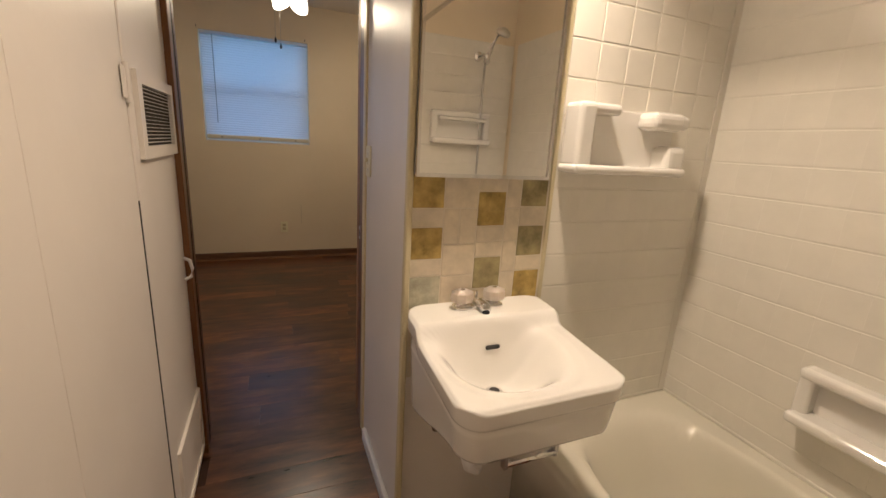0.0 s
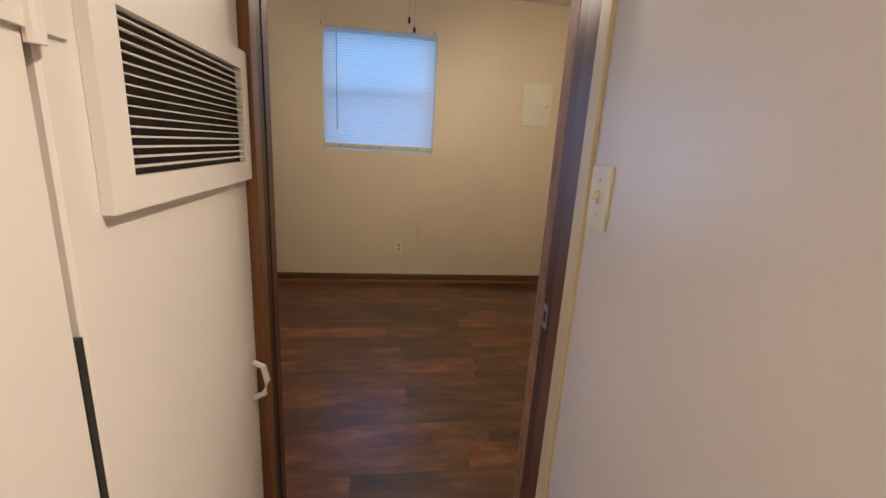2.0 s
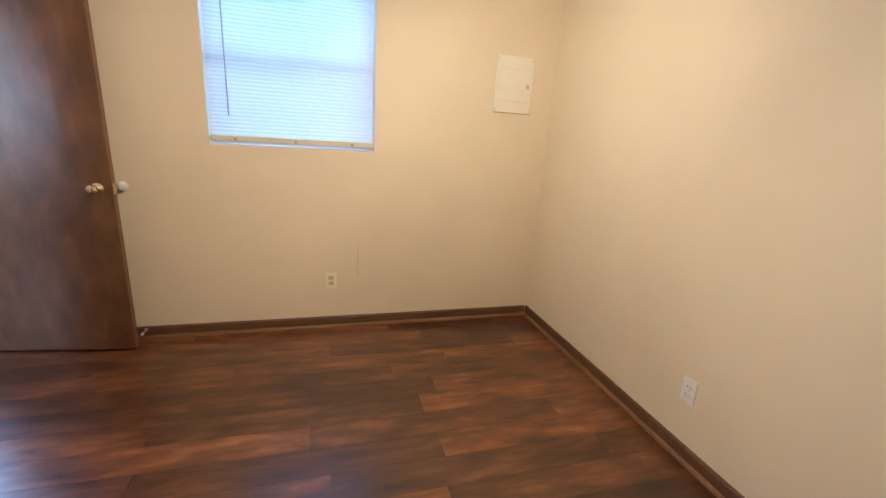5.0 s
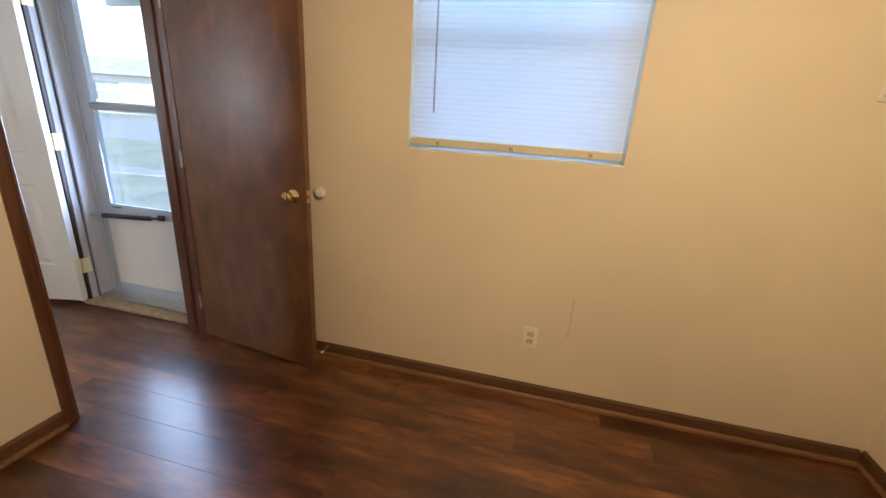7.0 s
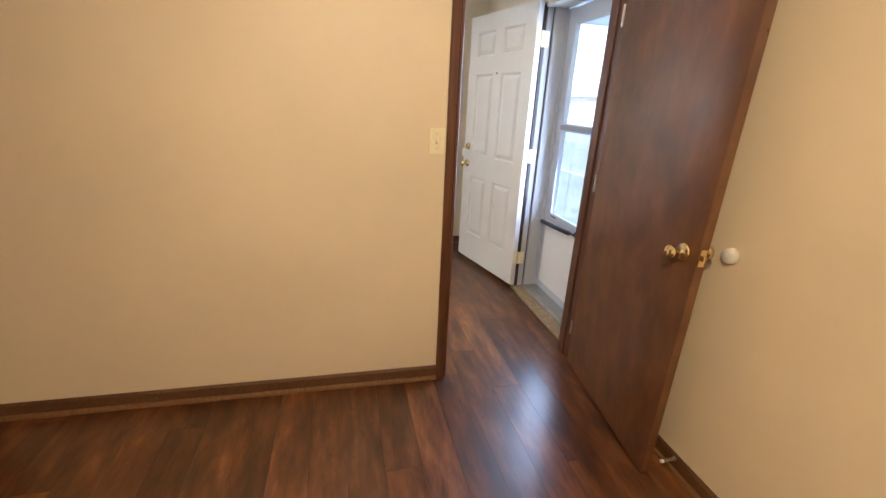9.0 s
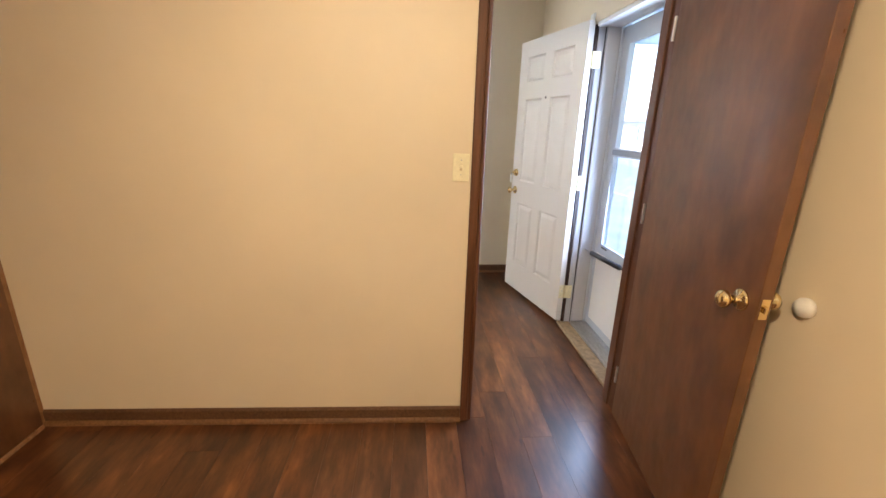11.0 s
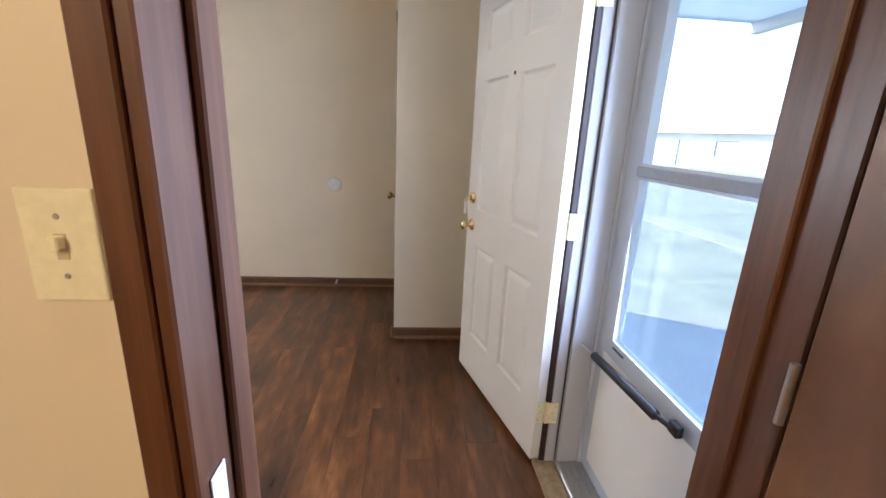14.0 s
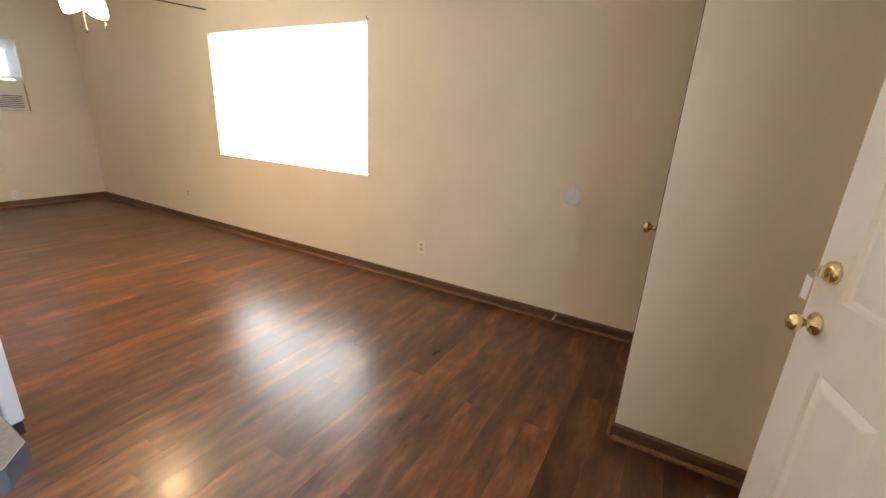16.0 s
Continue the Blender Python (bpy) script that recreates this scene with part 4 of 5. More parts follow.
# ---------------------------------------------------------------- ceiling fans
def ceiling_fan(x, y, drop, turn, chains, label, rise=0.145):
    """Fan with four blades and three lit glass shades; drop: height of the light kit, rise: of the blades over it."""
    ob = thing("ceiling_fan", pose(x, y, 0), label, "ceiling fan", "ceiling fans")
    metal = BRASS
    part("canopy", lathe([(0.065, CZ - 0.001), (0.06, CZ - 0.03), (0.03, CZ - 0.05), (0.015, CZ - 0.055)], 24), metal, ob, "", True)
    part("rod", lathe([(0.012, CZ - 0.05), (0.012, drop + 0.20)], 14), metal, ob)
    part("motor", lathe([(0.03, drop + 0.21), (0.095, drop + 0.19), (0.11, drop + 0.15), (0.10, drop + 0.11), (0.05, drop + 0.09), (0.045, drop + 0.04), (0.02, drop + 0.03)], 32), metal, ob, "", True)
    for k in range(4):
        a = radians(turn + 90 * k)
        bm = bmesh.new()
        outline = [(0.20, -0.05), (0.25, -0.058), (0.60, -0.068), (0.655, -0.055), (0.67, 0.0), (0.655, 0.055), (0.60, 0.068), (0.25, 0.058), (0.20, 0.05)]
        top = [bm.verts.new((u, v, 0.004)) for u, v in outline]
        bot = [bm.verts.new((u, v, -0.004)) for u, v in outline]
        bm.faces.new(top)
        bm.faces.new(bot[::-1])
        for i in range(len(outline)):
            j = (i + 1) % len(outline)
            bm.faces.new((top[i], top[j], bot[j], bot[i]))
        m = Matrix.Translation((0, 0, drop + rise)) @ Matrix.Rotation(a, 4, "Z") @ Matrix.Rotation(radians(10), 4, "X")
        b = part("blade", shift(bm, m), FANBLADE, ob, "dark wooden fan blade")
        part("blade_arm", shift(boxes((0.09, 0.22, -0.015, 0.015, -0.012, -0.005), bev=0.002), m), metal, b)
    for k in range(3):
        a = radians(turn + 40 + 120 * k)
        cx, cy = 0.085 * math.cos(a), 0.085 * math.sin(a)
        bm = lathe([(0.022, 0.045), (0.030, 0.035), (0.045, 0.005), (0.058, -0.030), (0.060, -0.045), (0.052, -0.052), (0.0005, -0.054)], 20)
        shift(bm, Matrix.Translation((cx, cy, drop)) @ Matrix.Rotation(radians(28), 4, Vector((-math.sin(a), math.cos(a), 0))))
        s = part("shade", bm, SHADE, ob, "glowing frosted glass shade", True)
        s.visible_shadow = False
    for cx, cy, z in chains:
        part("pull_chain", tube([(cx * 0.4, cy * 0.4, drop + 0.05), (cx, cy, drop), (cx, cy, z + 0.03)], 0.0015, 6), STEEL, ob)
        part("pull_knob", shift(lathe([(0.002, 0.034), (0.006, 0.024), (0.008, 0.008), (0.004, 0.0)], 12), Matrix.Translation((cx, cy, z))), BLACK, ob)
    return ob


ceiling_fan(0.31, 2.38, 2.18, 0, [(-0.11, -0.12, 1.875), (-0.075, 0.01, 1.865)], "ceiling fan with three lit glass shades and dark blades")
ceiling_fan(-3.42, -0.18, 1.93, 165, [(0.03, 0.02, 1.76), (-0.06, 0.06, 1.79)], "living room ceiling fan with lit glass shades and dark blades", 0.095)

# ---------------------------------------------------------------- living room things
ac = thing("air_conditioner", Matrix(), "beige window air conditioner below a raised blind", "air conditioner")
part("body", boxes((WIN3[0] + 0.03, WIN3[1] - 0.12, LS - 0.35, LS + 0.06, WIN3[2] + 0.012, 1.535), bev=0.012, seg=2), ACBEIGE, ac)
for k in range(7):
    part("louvre", boxes((WIN3[0] + 0.07, WIN3[1] - 0.32, LS + 0.0605, LS + 0.068, 1.22 + 0.022 * k, 1.230 + 0.022 * k)), DARKGREY if k % 2 else SLOT, ac)
part("control_panel", boxes((WIN3[1] - 0.29, WIN3[1] - 0.15, LS + 0.0605, LS + 0.065, 1.21, 1.48), bev=0.002), DARKGREY, ac)
part("side_filler", boxes((WIN3[1] - 0.119, WIN3[1] - 0.002, LS - 0.06, LS - 0.04, WIN3[2] + 0.012, 1.53)), WHITEPLASTIC, ac)

ct = thing("kitchen_counter", Matrix(), "grey-brown laminate counter with a dark edge on a white cabinet", "counter")
bm = bmesh.new()
out = [(WL - 0.001, 0.97), (-2.19, 0.97), (-2.19, 2.37), (-2.155, 2.41), (WL - 0.001, 2.41)]
tp = [bm.verts.new((x, y, 0.882)) for x, y in out]
bt = [bm.verts.new((x, y, 0.846)) for x, y in out]
bm.faces.new(tp), bm.faces.new(bt[::-1])
for i in range(len(out)):
    bm.faces.new((tp[i], tp[(i + 1) % 5], bt[(i + 1) % 5], bt[i]))
part("edge_band", bm, DARKGREY, ct)
bm = bmesh.new()
inn = [(WL - 0.003, 0.972), (-2.188, 0.972), (-2.188, 2.369), (-2.154, 2.408), (WL - 0.003, 2.408)]
tp = [bm.verts.new((x, y, 0.886)) for x, y in inn]
bt = [bm.verts.new((x, y, 0.8825)) for x, y in inn]
bm.faces.new(tp), bm.faces.new(bt[::-1])
for i in range(len(inn)):
    bm.faces.new((tp[i], tp[(i + 1) % 5], bt[(i + 1) % 5], bt[i]))
part("countertop", bm, LAMINATE, ct)
part("cabinet_body", boxes((-2.10, WL - 0.001, 0.97, 1.80, 0.0, 0.845), bev=0.003), WHITEPAINT, ct)

fr = thing("refrigerator", Matrix(), "white refrigerator with a dark base grille", "refrigerator")
part("body", boxes((-2.40, WL - 0.02, 0.27, 0.94, 0.055, 1.62), bev=0.012, seg=2), WHITEPAINT, fr)
part("lower_door", boxes((-2.462, -2.405, 0.275, 0.938, 0.06, 1.13), bev=0.014, seg=3), WHITEPAINT, fr)
part("upper_door", boxes((-2.462, -2.405, 0.275, 0.938, 1.14, 1.61), bev=0.014, seg=3), WHITEPAINT, fr)
part("base_grille", boxes((-2.455, WL - 0.03, 0.285, 0.935, 0.0, 0.054), bev=0.003), BLACK, fr)
part("handle", tube([(-2.466, 0.33, 0.75), (-2.50, 0.33, 0.78), (-2.50, 0.33, 1.06), (-2.466, 0.33, 1.09)], 0.010, 10), WHITEPLASTIC, fr)

# ---------------------------------------------------------------- bathroom: panelled side with the furnace cupboard
for a, b in ((TS - 0.25, -0.6025), (-0.6015, -0.3805), (-0.3795, -0.1705), (-0.1695, 0.3135)):
    part("wall_panel", boxes((BX - 0.0295, BX, a, b, 0.0, CZ - 0.001), bev=0.0009), BATHPAINT, wb)
tagged(part("panel_gap", boxes((BX - 0.028, BX + 0.0012, 0.3145, 0.3215, 0.04, 1.11)), SLOT, None), "dark open gap beside the furnace cupboard door", "gap", kind="structure")
fd = thing("furnace_door", Matrix(), "white painted furnace cupboard door with a vent grille", "cupboard door", "", "structure")
part("slab", boxes((BX - 0.0295, BX + 0.002, 0.322, 0.773, 0.035, 2.05), bev=0.003), BATHPAINT, fd)
for z in (1.385, 0.10, 1.97):
    bm = shift(lathe([(0.007, -0.045), (0.007, 0.045)], 12), Matrix.Translation((BX + 0.005, 0.318, z)))
    box(bm, BX + 0.0025, BX + 0.005, 0.284, 0.352, z - 0.036, z + 0.036, bev=0.001)
    part("hinge", bm, BATHPAINT, fd, "painted-over hinge")
gr = part("vent_grille", wall_mesh("x", BX + 0.0025, BX + 0.014, 0.366, 0.768, 1.208, 1.422, [(0.404, 0.738, 1.240, 1.392)]), BATHPAINT, fd, "white metal return air grille")
part("duct", boxes((BX + 0.0022, BX + 0.004, 0.400, 0.738, 1.240, 1.391)), VENTDARK, gr)
bm = boxes((-0.004, 0.004, 0.4025, 0.7345, -0.0006, 0.0006))
shift(bm, Matrix.Rotation(radians(6), 4, "Y"))
lv = finish("louvre", bm, BATHPAINT)
for k in range(15):
    o = new("louvre", lv)
    o.location = (BX + 0.0095, 0, 1.249 + 0.0096 * k)
    o.parent = gr
lg = part("lower_grille_frame", wall_mesh("x", BX + 0.0025, BX + 0.012, 0.385, 0.765, 0.05, 0.315, [(0.405, 0.745, 0.070, 0.295)]), BATHPAINT, fd, "white trim of a lower panel")
part("lower_panel", boxes((BX + 0.0022, BX + 0.006, 0.4055, 0.7445, 0.0705, 0.2945)), BATHPAINT, fd)
part("pull_handle", tube([(BX + 0.002, 0.748, 0.765), (BX + 0.022, 0.748, 0.775), (BX + 0.028, 0.748, 0.805), (BX + 0.022, 0.748, 0.835), (BX + 0.002, 0.748, 0.845)], 0.006, 10), WHITEPLASTIC, fd, "white curved pull")
tagged(part("trim", boxes((0.467, 0.4835, BT + 0.02, 0.667, 0.0, 0.06), bev=0.003), WHITEPAINT, None), "white painted baseboard below the wall return", "baseboard", kind="structure")

# ---------------------------------------------------------------- bathroom tiles
TP = 0.1078


def tile_mesh(w, h, name, mat, t=0.008, c=0.003):
    bm = bmesh.new()
    rings = [[bm.verts.new(v) for v in ((-w / 2 + o, -y, -h / 2 + o), (w / 2 - o, -y, -h / 2 + o), (w / 2 - o, -y, h / 2 - o), (-w / 2 + o, -y, h / 2 - o))] for o, y in ((0, 0), (0, t - c), (c * 0.4, t - c * 0.3), (c, t))]
    for a, b in zip(rings, rings[1:]):
        for k in range(4):
            bm.faces.new((a[k], a[(k + 1) % 4], b[(k + 1) % 4], b[k]))
    bm.faces.new(rings[-1])
    return finish(name, bm, mat)


TILE_TOP = 1.94
tw = tile_mesh(TP - 0.0022, TP - 0.0022, "tile", TILEWHITE)


def flush_tile():
    """A tile whose upright joints are painted over: only the long edges are eased."""
    bm = bmesh.new()
    w, h = TP - 0.0002, TP - 0.0026
    prof = [(-h / 2, 0), (-h / 2, 0.0055), (-h / 2 + 0.0012, 0.0074), (-h / 2 + 0.003, 0.008), (h / 2 - 0.003, 0.008), (h / 2 - 0.0012, 0.0074), (h / 2, 0.0055), (h / 2, 0)]
    ends = [[bm.verts.new((x, -y, z)) for z, y in prof] for x in (-w / 2, w / 2)]
    for k in range(len(prof) - 1):
        bm.faces.new((ends[0][k], ends[1][k], ends[1][k + 1], ends[0][k + 1]))
    bm.faces.new(ends[0])
    bm.faces.new(ends[1])
    return finish("tile", bm, TILEWHITE)


tf = flush_tile()


def tile_field(name, axis_pose, n, z0, label, square_from=9.0):
    """A wall of square tiles: n columns from the local origin along x, rows from z0 up."""
    ob = thing(name, axis_pose, label, "tile wall", "", "structure")
    rows_n = int((TILE_TOP - z0) / TP)
    part("grout", boxes((0.0, n * TP, -0.0064, -0.0005, z0, z0 + rows_n * TP)), GROUT, ob)
    for r in range(rows_n):
        for c in range(n):
            square = z0 + r * TP > square_from
            t = new("tile", tw if square else tf)
            t.parent = ob
            t.location = ((c + 0.5) * TP, 0.0, z0 + (r + 0.5) * TP)
            if square:
                t.rotation_euler = (radians(rng.uniform(-0.25, 0.25)), 0, radians(rng.uniform(-0.25, 0.25)))
    return ob


tile_field("tile_wall_north", BATH @ pose(1.004, BT + 0.012, 0), 6, 0.315, "glossy white square tiles on the wall beside the sink", 1.2)
tile_field("tile_wall_east", pose(TE + 0.012, BT + 0.008, 0, 0, 0, -90), 14, 0.315, "glossy white square tiles along the tub")
tile_field("tile_wall_south", pose(TE + 0.004, TS - 0.012, 0, 0, 0, 180), 6, 0.315, "glossy white square tiles at the shower end")

# patterned tile strip behind the sink
ts = thing("tile_strip", BATH @ pose(0, BT + 0.012, 0), "gold, olive and beige tile strip behind the sink", "tile strip", "", "structure")
part("grout", boxes((0.537, 0.986, -0.0098, -0.0005, 0.60, 1.225)), GROUTBEIGE, ts)


def deco(x0, x1, z0, z1, mat):
    o = new("tile", tile_mesh(x1 - x0 - 0.003, z1 - z0 - 0.003, "tile", mat, 0.011, 0.0018))
    o.parent = ts
    o.location = ((x0 + x1) / 2, 0, (z0 + z1) / 2)
    o.rotation_euler = (radians(rng.uniform(-0.5, 0.5)), 0, radians(rng.uniform(-0.5, 0.5)))


G, O, Y, B = TILEGOLD, TILEOLIVE, TILEGREY, TILEBEIGE
for x0, x1, z0, z1, mt in (
    (0.540, 0.640, 1.115, 1.220, G), (0.540, 0.640, 1.062, 1.115, B), (0.540, 0.640, 0.968, 1.062, G), (0.540, 0.640, 0.918, 0.968, B), (0.540, 0.640, 0.820, 0.918, Y), (0.540, 0.640, 0.700, 0.820, B),
    (0.640, 0.745, 1.115, 1.220, B), (0.640, 0.690, 1.010, 1.115, B), (0.690, 0.745, 1.010, 1.115, B), (0.640, 0.745, 0.915, 1.010, B), (0.640, 0.745, 0.820, 0.915, B), (0.640, 0.745, 0.700, 0.820, B),
    (0.745, 0.838, 1.165, 1.220, B), (0.745, 0.838, 1.062, 1.165, G), (0.745, 0.838, 1.015, 1.062, B), (0.745, 0.838, 0.968, 1.015, B), (0.745, 0.838, 0.868, 0.968, O), (0.745, 0.838, 0.700, 0.868, B),
    (0.838, 0.888, 1.115, 1.220, B), (0.838, 0.888, 1.015, 1.115, B), (0.838, 0.888, 0.915, 1.015, B), (0.838, 0.888, 0.820, 0.915, B), (0.838, 0.888, 0.700, 0.820, B),
    (0.888, 0.982, 1.120, 1.220, O), (0.888, 0.982, 1.062, 1.120, B), (0.888, 0.982, 0.965, 1.062, O), (0.888, 0.982, 0.918, 0.965, B), (0.888, 0.982, 0.822, 0.918, G), (0.888, 0.982, 0.700, 0.822, B),
):
    deco(x0, x1, z0, z1, mt)
tagged(part("trim", boxes((0.4725, 0.491, BT - 0.010, BT + 0.0115, 0.0, 2.0), bev=0.004), CAULK, None), "yellowed corner caulk strip beside the tiles", "trim", kind="structure")
tagged(part("trim", boxes((0.933, 0.950, BT - 0.001, BT + 0.0115, 0.36, TILE_TOP), bev=0.003), CAULK, None), "yellowed caulk strip between two tile fields", "trim", kind="structure")

for row in ((1.599, TE + 0.0115, BT + 0.0025, BT + 0.0115, 0.346, TILE_TOP), (0.953, 1.606, BT + 0.002, BT + 0.0115, 0.3455, 0.358), (TE + 0.002, TE + 0.0115, TS, BT + 0.002, 0.3455, 0.358)):
    tagged(part("trim", boxes(row, bev=0.002), GROUT, None), "white caulk line in the corner of the tub tiles", "trim", kind="structure")

# ---------------------------------------------------------------- mirror cabinet
mc = thing("mirror_cabinet", BATH, "chrome framed mirror cabinet above the sink", "mirror cabinet")
mx0, mx1, mz0, mz1 = 0.540, 0.952, 1.204, 1.80
part("body", boxes((mx0 + 0.004, mx1 - 0.004, 0.128, BT + 0.0115, mz0 + 0.004, mz1 - 0.004)), STEEL, mc)
part("mirror", boxes((mx0 + 0.008, mx1 - 0.008, 0.1235, 0.1275, mz0 + 0.010, mz1 - 0.008)), MIRROR, mc, "clear mirror glass")
part("frame", wall_mesh("y", 0.118, 0.1278, mx0, mx1, mz0, mz1, [(mx0 + 0.008, mx1 - 0.008, mz0 + 0.010, mz1 - 0.008)]), CHROME, mc, "thin chrome frame")
vl = thing("vanity_light", BATH, "wall lamp with frosted glass above the mirror", "wall lamp")
part("base", boxes((0.66, 0.86, 0.12, BT + 0.0115, 2.18, 2.26), bev=0.006), CHROME, vl)
part("shade", shift(lathe([(0.02, 0.02), (0.05, 0.0), (0.065, -0.06), (0.06, -0.09), (0.0005, -0.10)], 20), Matrix.Translation((0.753, 0.02, 2.27))), SHADE, vl, "glowing frosted glass shade", True).visible_shadow = False


# ---------------------------------------------------------------- sink
def rounded(x0, x1, y0, y1, r, n=120):
    """Rounded rectangle as n evenly spaced points, counter-clockwise."""
    pts = []
    for x, y, a in [(x1 - r, y1 - r, 0), (x0 + r, y1 - r, 90), (x0 + r, y0 + r, 180), (x1 - r, y0 + r, 270)]:
        for k in range(13):
            t = radians(a + 90 * k / 12)
            pts.append((x + r * math.cos(t), y + r * math.sin(t)))
    pts.append(pts[0])
    seg = [math.dist(a, b) for a, b in zip(pts, pts[1:])]
    step, out, i, left = sum(seg) / n, [], 0, 0.0
    for k in range(n):
        d = k * step
        while i < len(seg) - 1 and left + seg[i] < d:
            left += seg[i]
            i += 1
        f = (d - left) / seg[i] if seg[i] else 0
        out.append((pts[i][0] + f * (pts[i + 1][0] - pts[i][0]), pts[i][1] + f * (pts[i + 1][1] - pts[i][1])))
    return out


def smoothstep(a, b, v):
    t = min(1.0, max(0.0, (v - a) / (b - a)))
    return t * t * (3 - 2 * t)


def basin_mesh(outline, centre, surf, skirt, rings=60):
    """Top surface z = surf(x, y) inside an outline, then rings (inset, height function) down the outside."""
    bm = bmesh.new()
    cx, cy = centre
    levels = []
    for k in range(rings + 1):
        s = (1 - k / rings) ** 0.85 if k < rings else 0.02
        levels.append([bm.verts.new((cx + s * (x - cx), cy + s * (y - cy), surf(cx + s * (x - cx), cy + s * (y - cy)))) for x, y in outline])
    for a, b in zip(levels, levels[1:]):
        for i in range(len(outline)):
            j = (i + 1) % len(outline)
            bm.faces.new((a[i], a[j], b[j], b[i]))
    bm.faces.new(levels[-1])
    prev = levels[0]
    for inset, hz in skirt:
        cur = [bm.verts.new((cx + (1 - inset) * (x - cx), y if y > 0.14 else cy + (1 - inset) * (y - cy), hz(x, y))) for x, y in outline]
        for i in range(len(outline)):
            j = (i + 1) % len(outline)
            bm.faces.new((prev[i], cur[i], cur[j], prev[j]))
        prev = cur
    bm.faces.new(prev)
    return bm


SX0, SX1, SYF, SYB = 0.530, 0.984, -0.314, BT - 0.001
scx, scy = 0.758, -0.105


def sink_top(x, y):
    rim = 0.800 + 0.033 * smoothstep(-0.004, 0.030, y)
    bx, by = 0.735, -0.065
    u, v = abs(x - bx) / 0.186, abs(y - by) / (0.100 if y > by else 0.215)
    d = (u ** 2.5 + v ** 2.5) ** (1 / 2.5)
    bowl = 1 - smoothstep(0.22, 1.0, d)
    edge = min(x - SX0, SX1 - x, y - SYF)
    roll = 0.008 * (1 - smoothstep(0.0, 0.011, edge))
    return rim - 0.004 * (1 - smoothstep(1.0, 1.12, d)) - 0.140 * bowl - roll


def sink_skew(bm):
    """The basin narrows a little towards the front."""
    for v in bm.verts:
        v.co.x += (v.co.y - 0.15) * (0.05 + 0.065 * (v.co.x - SX0) / (SX1 - SX0))
    return bm


sink = thing("bathroom_sink", BATH, "white wall-hung porcelain sink with a raised back ledge", "sink")
low = lambda x, y: 0.668 - 0.12 * smoothstep(-0.30, 0.15, y)
part("basin", sink_skew(basin_mesh(rounded(SX0, SX1, SYF, SYB, 0.062), (scx, scy), sink_top, [
    (0.0, lambda x, y: sink_top(x, y) - 0.004), (0.0, lambda x, y: sink_top(x, y) - 0.010),
    (0.003, lambda x, y: 0.762 + 0.03 * smoothstep(-0.005, 0.040, y)), (0.008, lambda x, y: 0.757 + 0.03 * smoothstep(-0.005, 0.040, y)),
    (0.038, lambda x, y: 0.753 + 0.02 * smoothstep(-0.005, 0.040, y)), (0.042, lambda x, y: 0.748), (0.042, lambda x, y: 0.741),
    (0.038, lambda x, y: 0.737), (0.042, lambda x, y: 0.730), (0.072, lambda x, y: low(x, y) + 0.006), (0.080, low)])), PORCELAIN, sink, "", True)
drain_z = sink_top(0.735, -0.065) + 0.003
ovf_y = max((y for y in (0.001 * k for k in range(-60, 60)) if sink_top(0.755, y) < 0.752), default=0.02)
dr = part("drain", shift(lathe([(0.0005, 0.004), (0.010, 0.004), (0.012, 0.0), (0.021, 0.002), (0.024, 0.0), (0.020, -0.01)], 24), Matrix.Translation((0.722, -0.064, drain_z))), STEEL, sink, "steel drain ring", True)
part("drain_hole", shift(lathe([(0.0005, 0.0), (0.014, 0.0), (0.014, -0.004)], 20), Matrix.Translation((0.722, -0.064, drain_z + 0.0045))), SLOT, dr)
bm = boxes((-0.022, 0.022, -0.006, 0.006, -0.006, 0.006), bev=0.0055, seg=3)
part("overflow_slot", shift(bm, Matrix.Translation((0.744, ovf_y - 0.001, 0.753)) @ Matrix.Rotation(radians(-40), 4, "X")), SLOT, sink, "dark overflow slot")
fc = thing("faucet", BATH @ pose(0.742, 0.106, 0.8285) @ Matrix.Diagonal((1.0, 0.80, 0.76, 1.0)), "chrome two-handle faucet with clear acrylic knobs", "faucet")
part("base_plate", boxes((-0.076, 0.076, -0.026, 0.026, 0.0, 0.020), bev=0.008, seg=2), CHROME, fc)
part("spout", tube([(0, 0.01, 0.020), (0, -0.02, 0.032), (0, -0.05, 0.028), (0, -0.068, 0.016)], 0.016, 14), CHROME, fc, "chrome spout", True)
part("aerator", shift(lathe([(0.011, 0.0), (0.012, -0.014), (0.010, -0.016)], 16), Matrix.Translation((0, -0.066, 0.012))), BLACK, fc)
part("lift_rod", tube([(0, 0.016, 0.02), (0, 0.016, 0.062)], 0.004, 8), CHROME, fc)
